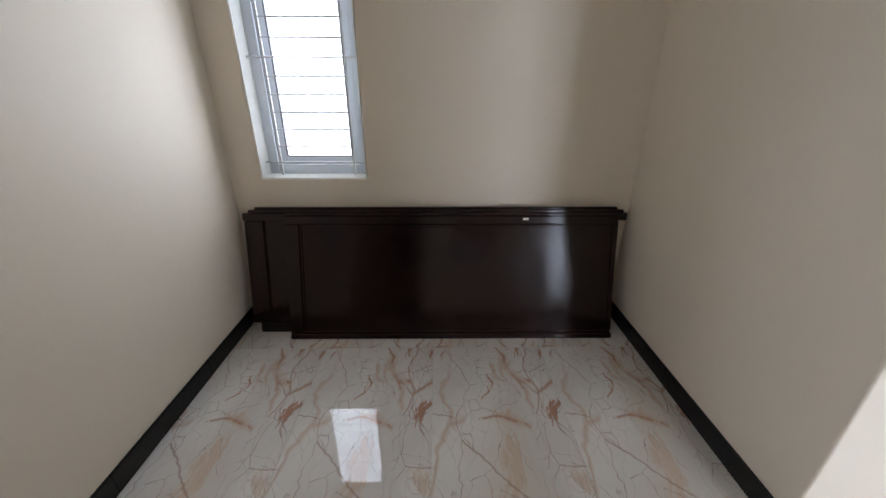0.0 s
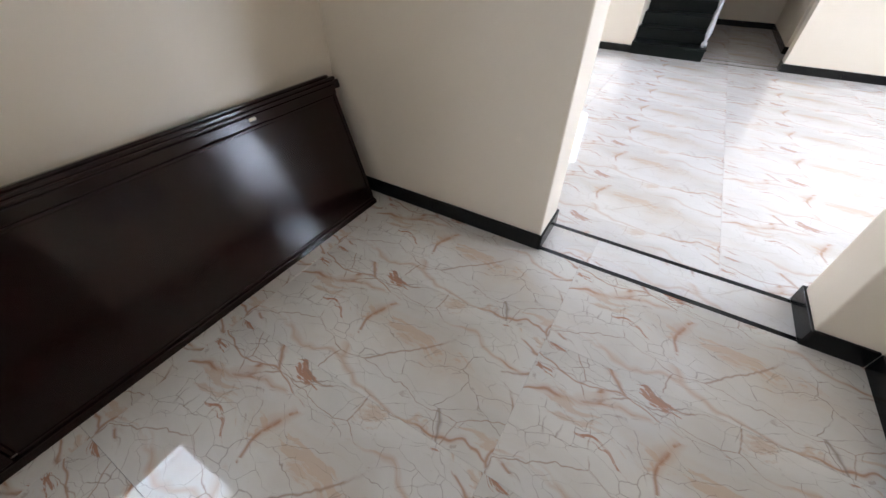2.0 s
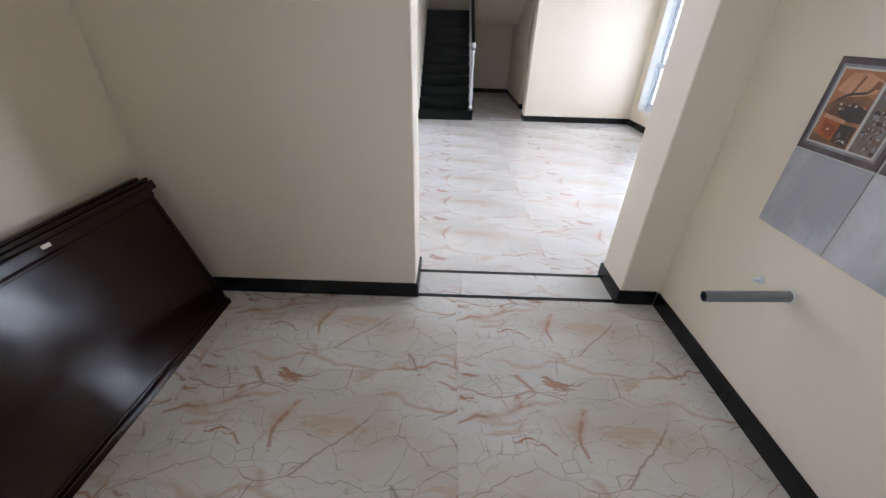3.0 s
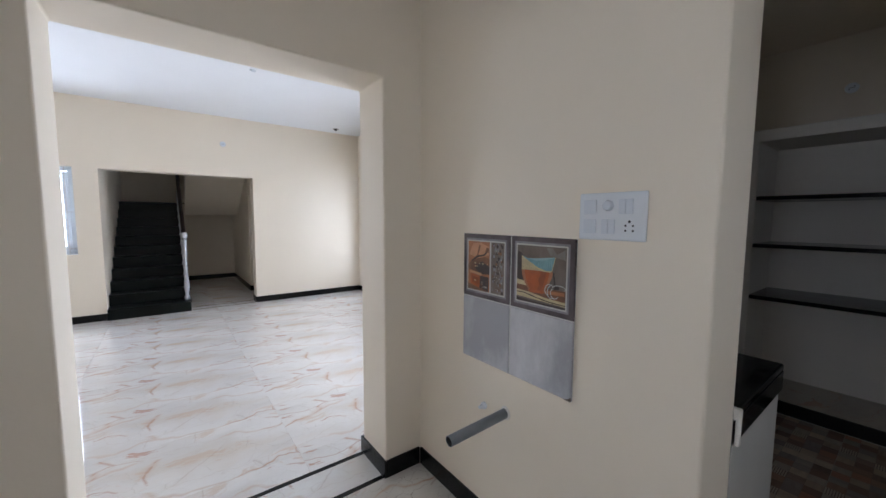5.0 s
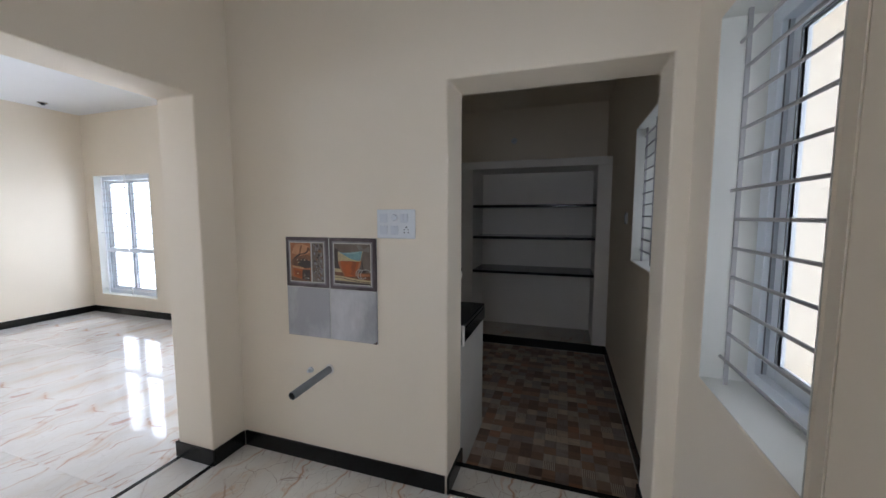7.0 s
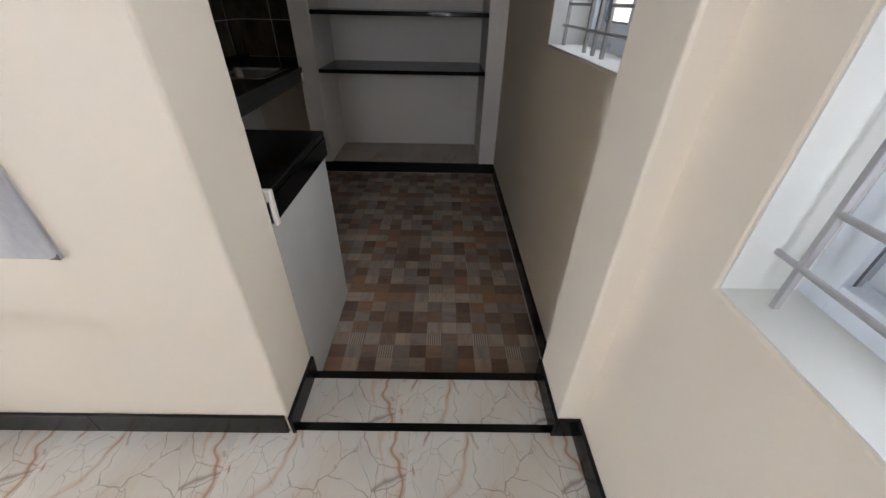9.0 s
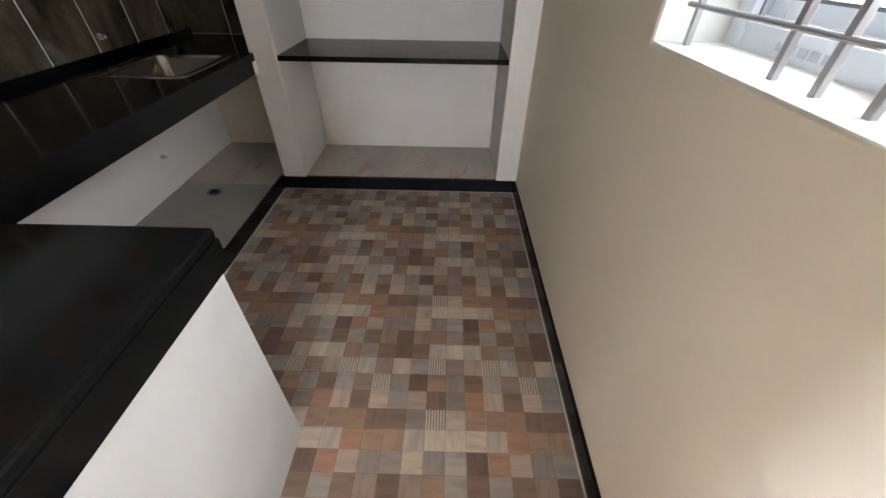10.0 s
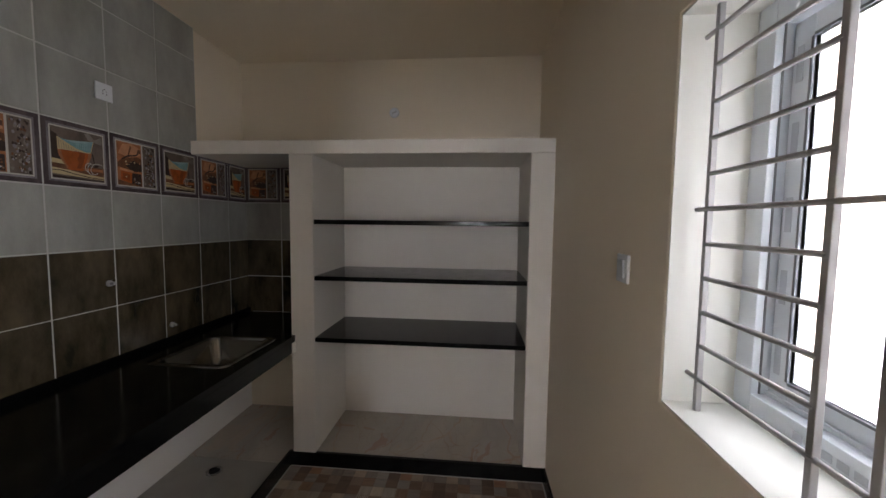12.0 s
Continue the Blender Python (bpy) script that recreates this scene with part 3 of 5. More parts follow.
# ---- windows ----
def window(name, m, w, z0, z1, depth, panes, label, film=False, transom=0.0):
    """uPVC sliding window set deep in its opening; local x along the wall, y outwards, from the sill's inner corner."""
    top = setting(new(name), label, "window")
    top.matrix_world = m
    h = z1 - z0
    f, d0, d1 = 0.055, depth - 0.07, depth
    bm = bmesh.new()
    box(bm, 0, f, d0, d1, 0, h), box(bm, w - f, w, d0, d1, 0, h)
    box(bm, f, w - f, d0, d1, 0, f), box(bm, f, w - f, d0, d1, h - f, h)
    box(bm, f, w - f, d0 + 0.03, d0 + 0.034, f, f + 0.012)
    part("window_frame", bm, M_UPVC, top, bevel=0.004)
    bm = bmesh.new()
    r = 0.003
    box(bm, 0, r, 0.002, d0, 0, h), box(bm, w - r, w, 0.002, d0, 0, h)
    box(bm, r, w - r, 0.002, d0, 0, r), box(bm, r, w - r, 0.002, d0, h - r, h)
    part("reveal", bm, M_REVEAL, top, "white painted plaster reveal")
    bm = bmesh.new()
    for a, c in ((f - 0.001, f + 0.0015), (w - f - 0.0015, w - f + 0.001)):
        box(bm, a, c, d0 + 0.021, d1 - 0.002, f, h - f)
    part("track", bm, M_FILM, top, "grey sliding track filled with dust")
    bm = bmesh.new()
    for a, c in ((f - 0.001, f + 0.002), (w - f - 0.002, w - f + 0.001)):
        box(bm, a, c, d0 + 0.0165, d0 + 0.0205, f, h - f)
    part("gasket", bm, M_GASKET, top, "thin dark rubber gasket")
    s = 0.05
    for x0, x1, dd in panes(w, f):
        bm = bmesh.new()
        y0, y1 = d0 + dd, d0 + dd + 0.026
        box(bm, x0, x0 + s, y0, y1, f + 0.004, h - f - 0.004), box(bm, x1 - s, x1, y0, y1, f + 0.004, h - f - 0.004)
        box(bm, x0 + s, x1 - s, y0, y1, f + 0.004, f + s), box(bm, x0 + s, x1 - s, y0, y1, h - f - s, h - f - 0.004)
        sash = part("sash", bm, M_UPVC, top, bevel=0.003)
        glass = block("pane", (x0 + s - 0.004, x1 - s + 0.004, y0 + 0.010, y0 + 0.015, f + s - 0.004, h - f - s + 0.004), M_GLASS, sash)
        glass.visible_shadow = False
        bm = bmesh.new()
        g = 0.006
        for a, c in ((x0 + s - g, x0 + s), (x1 - s, x1 - s + g)):
            box(bm, a, c, y0 - 0.002, y0 + 0.012, f + s, h - f - s)
        box(bm, x0 + s, x1 - s, y0 - 0.002, y0 + 0.012, f + s - g, f + s), box(bm, x0 + s, x1 - s, y0 - 0.002, y0 + 0.012, h - f - s, h - f - s + g)
        part("gasket", bm, M_GASKET, sash, "thin dark rubber gasket")
        if film:
            # strips of protective film with rows of unreadable print
            bm = bmesh.new()
            for k in range(5):
                z = h * (0.12 + 0.17 * k)
                box(bm, x0 + 0.012, x0 + 0.028, y0 - 0.0016, y0 - 0.0004, z, z + 0.075)
                box(bm, x1 - 0.028, x1 - 0.012, y0 - 0.0016, y0 - 0.0004, z + 0.05, z + 0.125)
            part("film_print", bm, M_FILM, sash, "grey bars of print on protective film")
    if film:
        bm = bmesh.new()
        for k in range(2):
            for q in range(5):
                box(bm, w * 0.2 + 0.3 * k + 0.03 * q, w * 0.2 + 0.3 * k + 0.03 * q + 0.021, d0 - 0.0012, d0 - 0.0002, 0.018, 0.034)
        part("film_print", bm, M_FILM, top, "grey bars of print on protective film")
    if transom:
        bm = bmesh.new()
        box(bm, f, w - f, d0 - 0.004, d0 + 0.062, transom - 0.03, transom + 0.03)
        part("transom", bm, M_UPVC, top, "white cross rail between the sashes and the fixed light", bevel=0.004)
    return top


def grill(m, w, h, depth, bars, long_bars, posts, rad, post_w, label, material, gaps=(), deep=0.013):
    """Window bars: round rods across, flat uprights; long_bars run into the reveal."""
    top = thing("window_grill", label, "window grill", "window grills", m)
    ends = (posts[0], posts[-1])
    for z in bars:
        spans = [(0.0, w)] if any(abs(z - q) < 0.01 for q in long_bars) else [ends]
        if gaps and not any(abs(z - q) < 0.01 for q in long_bars):
            a = ends[0]
            spans = []
            for g0, g1 in gaps:
                spans.append((a, g0))
                a = g1
            spans.append((a, ends[1]))
        for a, c in spans:
            bm = bmesh.new()
            rod(bm, (a, depth, z), (c, depth, z), rad, seg=10)
            part("cross_bar", bm, material, top)
    for x in posts:
        bm = bmesh.new()
        box(bm, x - post_w / 2, x + post_w / 2, depth - 0.004, depth - 0.004 + deep, 0, h)
        part("upright_bar", bm, material, top, bevel=0.0015)
    return top


def two(w, f):
    return [(f + 0.003, w * 0.53, 0.036), (w * 0.47, w - f - 0.003, 0.004)]


def one(w, f):
    return [(f + 0.003, w - f - 0.003, 0.03)]


def at_north(x0, z0):
    return pose(x0, NY, z0)


# north nook window
window("window_1", at_north(-1.0, 0.882), 0.59, 0.882, 2.088, 0.19, one, "narrow white framed window with clear glass in the nook")
grill(at_north(-1.0, 0.882), 0.59, 1.206, 0.08, [0.078 + 0.09 * i for i in range(12)], [0.078, 0.078 + 0.09 * 6], [0.09, 0.51], 0.005, 0.010,
      "thin grey painted steel bars across the nook window", M_GRILL_GLARE)
# west room window
MW = pose(WX, -0.52, 0.868, 0, 0, 90)
window("window_2", MW, 0.6, 0.868, 2.088, 0.21, one, "white framed window in a deep white reveal beside the kitchen doorway")
grill(MW, 0.6, 1.22, 0.06, [0.085 + 0.0955 * i for i in range(12)], [0.085, 0.085 + 0.0955 * 6, 0.085 + 0.0955 * 11], [0.05, 0.555], 0.0055, 0.01,
      "grey painted steel bars across the window of the room", M_GRILL)
# kitchen window
MK = pose(KW, -1.98, 1.12, 0, 0, 90)
window("window_3", MK, 0.867, 1.12, 2.055, 0.24, two, "white sliding kitchen window with printed protective film on its frame", True)
grill(MK, 0.867, 0.935, 0.058, [0.08 + 0.080 * i for i in range(11)], [0.08, 0.08 + 0.080 * 5, 0.08 + 0.080 * 10], [0.045, 0.340, 0.435, 0.53, 0.822], 0.0055, 0.013,
      "grey painted steel bars with open centre across the kitchen window", M_GRILL, gaps=[(0.340, 0.53)], deep=0.013)
# hall windows
MS = pose(5.83, HS, 0.28, 0, 0, 180)


def split(w, f):
    return [(f - 0.01, w * 0.36, 0.02), (w * 0.33, w - f + 0.01, 0.0)]


window("window_4", MS, 1.175, 0.28, 2.03, 0.17, two, "tall white framed hall window, bright daylight outside", transom=0.66)
grill(MS, 1.175, 1.75, 0.05, [0.08 + 0.0935 * i for i in range(18)], [0.08, 0.08 + 0.0935 * 9], [0.08, 0.59, 1.095], 0.006, 0.012, "grey steel bars across the tall hall window", M_GRILL_GLARE)
MS2 = pose(3.05, HS, 0.28, 0, 0, 180)
window("window_6", MS2, 1.05, 0.28, 2.03, 0.17, two, "tall white framed hall window near the partition")
grill(MS2, 1.05, 1.75, 0.05, [0.08 + 0.0935 * i for i in range(18)], [0.08, 0.08 + 0.0935 * 9], [0.08, 0.525, 0.97], 0.006, 0.012, "grey steel bars across the hall window near the partition", M_GRILL_GLARE)
ME = pose(HX, 2.45, 0.9, 0, 0, -90)
window("window_5", ME, 1.16, 0.9, 2.02, 0.15, two, "white framed hall window beside the stairs")
grill(ME, 1.16, 1.12, 0.05, [0.08 + 0.0935 * i for i in range(11)], [0.08, 0.08 + 0.0935 * 5], [0.08, 0.58, 1.08], 0.006, 0.012, "grey steel bars across the hall window beside the stairs", M_GRILL_GLARE)


# ---- thresholds ----
STRIP = "thin polished black granite strip let into the floor"
for x0, x1 in ((EX + 0.0, EX + 0.028), (EX2 - 0.025, EX2 + 0.003)):
    setting(block("threshold_strip", (x0, x1, OS + T, ON - T, -0.0055, 0.0012), M_SKIRT), STRIP, "threshold")
for y0, y1 in ((SY - 0.03, SY + 0.0), (SY2, SY2 + 0.034)):
    setting(block("threshold_strip", (DW + T, DE - T, y0, y1, -0.0085, 0.0012), M_SKIRT), STRIP, "threshold")
setting(block("threshold_step", (DW, DE, SY2 - 0.002, SY2 + 0.299, KF - 0.1, -0.009), M_SKIRT), "low black stone step down into the kitchen", "threshold")

for x0, x1 in ((HX, HX + 0.025), (HX + 0.195, HX + 0.22)):
    setting(block("threshold_strip", (x0, x1, -0.763 + T, 0.11, -0.0055, 0.0012), M_SKIRT), STRIP, "threshold")

# ---- nook: wooden panels leaning on the wall ----
def door_panel():
    """A long dark wooden shutter leaf lying on its side, leaning back; local x along, z up the leaf, y back."""
    lean = math.degrees(math.atan2(0.20, 0.69))
    top = thing("wooden_door_leaf", "dark polished wooden door leaf on its side, leaning on the wall", "door leaf", "", pose(0.075, 1.719, 0.0, -lean, 0, -0.2))
    L, H = 0.944, 0.735
    block("panel", (-L + 0.09, L - 0.03, 0.012, 0.03, 0.045, H - 0.06), M_WOOD, top, bevel=0.002)
    block("bottom_rail", (-L, L, 0.0, 0.04, 0.0, 0.035), M_WOOD, top, bevel=0.006)
    block("bottom_moulding", (-L + 0.09, L - 0.006, 0.006, 0.034, 0.0352, 0.052), M_WOOD, top, bevel=0.006)
    block("top_rail", (-L, L, 0.004, 0.04, H - 0.06, H - 0.012), M_WOOD, top, bevel=0.006)
    block("stile", (-L, -L + 0.075, 0.002, 0.038, 0.036, H - 0.061), M_WOOD, top, bevel=0.005)
    block("stile", (L - 0.030, L - 0.004, 0.008, 0.036, 0.053, H - 0.061), M_WOOD, top, bevel=0.004)
    block("bead", (-L + 0.076, -L + 0.089, 0.007, 0.02, 0.053, H - 0.061), M_WOOD, top, bevel=0.004)
    block("bead", (-L + 0.09, L - 0.031, 0.006, 0.02, H - 0.075, H - 0.0605), M_WOOD, top, bevel=0.004)
    block("top_moulding", (-L, L + 0.02, -0.002, 0.045, H - 0.0115, H + 0.006), M_WOOD, top, bevel=0.006)
    block("paper_tag", (0.40, 0.432, 0.0008, 0.0035, H - 0.036, H - 0.022), M_CHIP, top, "small pale paper tag")


def back_panel():
    lean = math.degrees(math.atan2(0.165, 0.72))
    top = thing("wooden_door_frame", "dark polished wooden door frame standing behind the leaf", "door frame", "", pose(0.01, 1.795, 0.0, -lean, 0, 0.0))
    L, H = 1.06, 0.735
    block("bottom_rail", (-L - 0.02, L - 0.02, 0.0, 0.045, 0.0, 0.06), M_WOOD, top, bevel=0.006)
    block("panel", (-L + 0.02, L - 0.04, 0.016, 0.03, 0.06, H - 0.06), M_WOOD, top)
    block("stile", (-L - 0.06, -L + 0.045, -0.004, 0.045, 0.061, H - 0.061), M_WOOD, top, bevel=0.006)
    block("stile", (L - 0.08, L - 0.03, -0.004, 0.045, 0.061, H - 0.061), M_WOOD, top, bevel=0.006)
    block("top_rail", (-L - 0.068, L + 0.015, -0.006, 0.045, H - 0.06, H - 0.015), M_WOOD, top, bevel=0.006)
    block("top_moulding", (-L - 0.03, L - 0.01, -0.012, 0.05, H - 0.0145, H + 0.004), M_WOOD, top, bevel=0.005)
    block("top_bead", (-L, L - 0.04, 0.004, 0.046, H + 0.0042, H + 0.018), M_WOOD, top, bevel=0.005)


door_panel()
back_panel()

# ---- picture tiles ----
def drawer(bm, y):
    """Gives a function that lays flat shapes over the picture's field, in parts of its width and height."""
    def poly(pts, mi, lift, x0=0.036, x1=0.264):
        f = bm.faces.new([bm.verts.new((x0 + (x1 - x0) * px, y - lift, 0.036 + 0.228 * pz)) for px, pz in pts])
        f.material_index = mi
    return poly


def picture_border(poly):
    """Mitred moulding round the picture: a dark outer band, a paler inner slope and a white line."""
    o, i, w = -0.125, -0.062, -0.026
    for a, c, mi, lift in ((o, i, 9, 0.0002), (i, w, 10, 0.0003), (w, 0.0, 1, 0.0004)):
        q, p = (1 - a, 1 - c)
        poly([(a, a), (q, a), (p, c), (c, c)], mi, lift)
        poly([(q, a), (q, q), (p, p), (p, c)], mi, lift)
        poly([(q, q), (a, q), (c, p), (p, p)], mi, lift)
        poly([(a, q), (a, a), (c, c), (c, p)], mi, lift)


def strip(poly, pts, width, mi, lift):
    """A thin line along points."""
    for (ax, az), (bx, bz) in zip(pts, pts[1:]):
        d = max(1e-6, math.hypot(bx - ax, bz - az))
        nx, nz = -(bz - az) / d * width, (bx - ax) / d * width
        poly([(ax + nx, az + nz), (ax - nx, az - nz), (bx - nx, bz - nz), (bx + nx, bz + nz)], mi, lift)


def bowl_print(bm, y):
    """Ribbed bowls stacked on a board beside a whisk, folded cloth in front."""
    poly = drawer(bm, y)
    picture_border(poly)
    poly([(0, 0), (1, 0), (1, 1), (0, 1)], 2, 0.0006)
    poly([(0, 0.36), (0.16, 0.37), (0.22, 0.60), (0.10, 0.86), (0, 0.9)], 6, 0.0007)
    poly([(0.62, 0.98), (0.74, 0.98), (0.82, 0.88), (0.98, 0.97), (0.98, 0.80), (0.70, 0.85)], 11, 0.0007)
    poly([(0, 0.385), (0.22, 0.365), (0.24, 0.285), (0, 0.295)], 3, 0.0008)               # pale table
    poly([(0, 0.295), (0.30, 0.285), (1, 0.30), (1, 0.115), (0.30, 0.135), (0, 0.20)], 8, 0.0009)  # board
    poly([(0.26, 0.245), (0.98, 0.275), (0.98, 0.215), (0.26, 0.20)], 4, 0.0010)
    poly([(0, 0.205), (0.28, 0.185), (0.62, 0.135), (1, 0.115), (1, 0.045), (0, 0.085)], 3, 0.0010)  # cloth
    strip(poly, [(0, 0.155), (0.16, 0.16), (0.40, 0.115), (0.70, 0.075), (1, 0.065)], 0.008, 6, 0.0011)
    poly([(0, 0.0), (1, 0.0), (1, 0.03), (0.5, 0.03), (0, 0.06)], 6, 0.0010)
    n = 12
    left = [(0.11 + 0.16 * (k / n) ** 1.9, 0.565 - 0.335 * k / n) for k in range(n + 1)]
    right = [(0.755 - 0.165 * (k / n) ** 1.7, 0.585 - 0.345 * k / n) for k in range(n + 1)]
    for k in range(n):
        poly([left[k], right[k], right[k + 1], left[k + 1]], 5, 0.0012)                  # orange bowl
        a, c = 0.60 + 0.03 * math.sin(k), 0.80
        for u0, u1, mi in ((0.0, 0.10, 4), (a, c, 12), (0.90, 1.0, 4)):
            mix = [(p[0] + (q[0] - p[0]) * u, p[1] + (q[1] - p[1]) * u) for u in (u0, u1) for p, q in ((left[k], right[k]), (left[k + 1], right[k + 1]))]
            poly([mix[0], mix[2], mix[3], mix[1]], mi, 0.0013)
    poly([(0.27, 0.23), (0.59, 0.24), (0.57, 0.195), (0.29, 0.185)], 5, 0.0012)
    low = [(0.11, 0.56), (0.22, 0.575), (0.34, 0.575), (0.46, 0.58), (0.60, 0.575), (0.72, 0.575)]
    high = [(0.105, 0.815), (0.20, 0.775), (0.32, 0.71), (0.46, 0.635), (0.60, 0.595), (0.72, 0.585)]
    for k in range(5):
        poly([low[k], low[k + 1], high[k + 1], high[k]], 3, 0.0014)                      # cream bowl
    for k in range(9):
        u = 0.13 + 0.045 * k
        t = 0.80 - 0.50 * (u - 0.11)
        strip(poly, [(u, t - 0.02), (u + 0.012, 0.585)], 0.0045, 11, 0.0015)
    rim = [(0.105, 0.815), (0.24, 0.775), (0.45, 0.790), (0.64, 0.815), (0.80, 0.835)]
    low = [(0.105, 0.805), (0.24, 0.735), (0.45, 0.630), (0.64, 0.585), (0.74, 0.60)]
    for k in range(4):
        poly([low[k], low[k + 1], rim[k + 1], rim[k]], 7, 0.0016)                        # blue bowl
    poly([(0.24, 0.775), (0.45, 0.790), (0.64, 0.815), (0.80, 0.835), (0.62, 0.77), (0.42, 0.745)], 13, 0.0017)
    for k in range(8):
        u = 0.47 + 0.037 * k
        strip(poly, [(u, 0.735 + 0.01 * k), (u - 0.008, 0.635)], 0.0045, 13, 0.0018)
    strip(poly, [(0.105, 0.81), (0.24, 0.735), (0.45, 0.630), (0.64, 0.585), (0.74, 0.60), (0.80, 0.835)], 0.006, 3, 0.0019)
    for cx, cz, rx, rz, a0 in ((0.70, 0.28, 0.09, 0.10, 40), (0.73, 0.25, 0.07, 0.11, 90), (0.80, 0.24, 0.08, 0.09, 120), (0.88, 0.33, 0.12, 0.05, -30)):
        arc = [(cx + rx * math.cos(radians(a0 + 26 * q)), cz + rz * math.sin(radians(a0 + 26 * q))) for q in range(9)]
        strip(poly, arc, 0.006, 1, 0.0020)                                               # whisk
    poly([(0.78, 0.29), (0.88, 0.31), (0.89, 0.36), (0.80, 0.36)], 6, 0.0021)
    strip(poly, [(0.77, 0.58), (0.80, 0.38)], 0.012, 6, 0.0020)


def mill_print(bm, y):
    """Coffee mill in warm light beside a strip of beans."""
    poly = drawer(bm, y)
    picture_border(poly)
    poly([(0, 0), (0.62, 0), (0.62, 1), (0, 1)], 4, 0.0006)
    poly([(0.66, 0), (1, 0), (1, 1), (0.66, 1)], 2, 0.0006)
    poly([(0.62, 0), (0.66, 0), (0.66, 1), (0.62, 1)], 1, 0.0007)
    poly([(0.03, 0.72), (0.14, 0.95), (0.36, 0.98), (0.60, 0.90), (0.60, 0.74), (0.30, 0.66)], 14, 0.0008)
    poly([(0, 0.50), (0.12, 0.62), (0.30, 0.66), (0.50, 0.70), (0.62, 0.66), (0.62, 0.40), (0.30, 0.36), (0, 0.42)], 8, 0.0009)  # bowl of the mill
    poly([(0.20, 0.46), (0.40, 0.60), (0.62, 0.52), (0.62, 0.36), (0.36, 0.34)], 6, 0.0010)
    poly([(0.06, 0.40), (0.40, 0.36), (0.40, 0.31), (0.06, 0.345)], 14, 0.0011)          # lid of the box
    poly([(0.08, 0.335), (0.36, 0.305), (0.34, 0.055), (0.08, 0.12)], 5, 0.0010)         # drawer
    poly([(0.12, 0.285), (0.31, 0.262), (0.30, 0.115), (0.12, 0.155)], 12, 0.0011)
    poly([(0.19, 0.215), (0.23, 0.21), (0.23, 0.185), (0.19, 0.19)], 3, 0.0012)
    poly([(0.36, 0.305), (0.60, 0.30), (0.60, 0.02), (0.34, 0.055)], 6, 0.0010)
    poly([(0, 0.12), (0.34, 0.055), (0.60, 0.02), (0.60, 0.0), (0, 0.0)], 8, 0.0011)
    strip(poly, [(0.27, 0.66), (0.30, 0.78), (0.35, 0.93)], 0.020, 8, 0.0012)            # crank
    strip(poly, [(0.12, 0.60), (0.26, 0.69), (0.48, 0.735), (0.56, 0.83)], 0.017, 6, 0.0013)
    poly([(0.50, 0.80), (0.60, 0.79), (0.60, 0.88), (0.53, 0.89)], 8, 0.0014)
    rng = random.Random(4)
    for _ in range(16):
        cx, cz, r = rng.uniform(0.40, 0.58), rng.uniform(0.06, 0.26), rng.uniform(0.014, 0.028)
        poly([(cx + r * math.cos(a * math.pi / 3), cz + r * 0.8 * math.sin(a * math.pi / 3)) for a in range(6)], rng.choice((1, 11, 8, 2)), 0.0013)
    for _ in range(12):
        cx, cz, r = rng.uniform(0.08, 0.56), rng.uniform(0.46, 0.62), rng.uniform(0.010, 0.022)
        poly([(cx + r * math.cos(a * math.pi / 3), cz + r * math.sin(a * math.pi / 3)) for a in range(6)], rng.choice((3, 14, 6, 4)), 0.0013)
    for _ in range(90):
        cx, cz, r, a0 = rng.uniform(0.70, 0.965), rng.uniform(0.03, 0.97), rng.uniform(0.016, 0.030), rng.uniform(0, 3)
        poly([(cx + r * math.cos(a0 + a * math.pi / 3), cz + r * 1.3 * math.sin(a0 + a * math.pi / 3)) for a in range(6)], rng.choice((6, 6, 2, 11, 8, 10)), 0.0008 + 0.000004 * _)
    for _ in range(16):
        cx, cz = rng.uniform(0.72, 0.94), rng.uniform(0.05, 0.95)
        poly([(cx, cz), (cx + 0.02, cz + 0.004), (cx + 0.014, cz + 0.03)], 1, 0.0014)


PRINT = [M_FRAMET, M_PWHITE, M_PBROWN, M_PCREAM, M_PTAN, M_PORANGE, M_PDARK, M_PBLUE, M_PMID, M_FRAMET, M_PLILAC, M_PSMOKE, M_PDEEP, M_PICE, M_PGLOW]


def tile_mesh(name, w, h, mats, printer=None, t=0.008):
    """One wall tile with eased edges, face towards -y, lower left corner at the origin."""
    bm = bmesh.new()
    e, g = 0.0025, 0.0021
    front = [bm.verts.new(p) for p in ((g + e, -t, g + e), (w - g - e, -t, g + e), (w - g - e, -t, h - g - e), (g + e, -t, h - g - e))]
    mid = [bm.verts.new(p) for p in ((g, -t + e, g), (w - g, -t + e, g), (w - g, -t + e, h - g), (g, -t + e, h - g))]
    back = [bm.verts.new(p) for p in ((g, 0, g), (w - g, 0, g), (w - g, 0, h - g), (g, 0, h - g))]
    bm.faces.new(front)
    for a, c in ((front, mid), (mid, back)):
        for i in range(4):
            bm.faces.new((a[i], c[i], c[(i + 1) % 4], a[(i + 1) % 4]))
    bm.faces.new(back[::-1])
    bmesh.ops.recalc_face_normals(bm, faces=bm.faces)
    if printer:
        sub = bmesh.new()
        printer(sub, -t)
        for f in sub.faces:
            mi = f.material_index
            nf = bm.faces.new([bm.verts.new((v.co.x * w / 0.3, v.co.y, v.co.z * h / 0.3)) for v in f.verts])
            nf.material_index = mi
            nf.normal_update()
            if nf.normal.y > 0:
                nf.normal_flip()
        sub.free()
    me = bpy.data.meshes.new(name)
    bm.to_mesh(me)
    bm.free()
    for mt in mats:
        me.materials.append(mt)
    return me


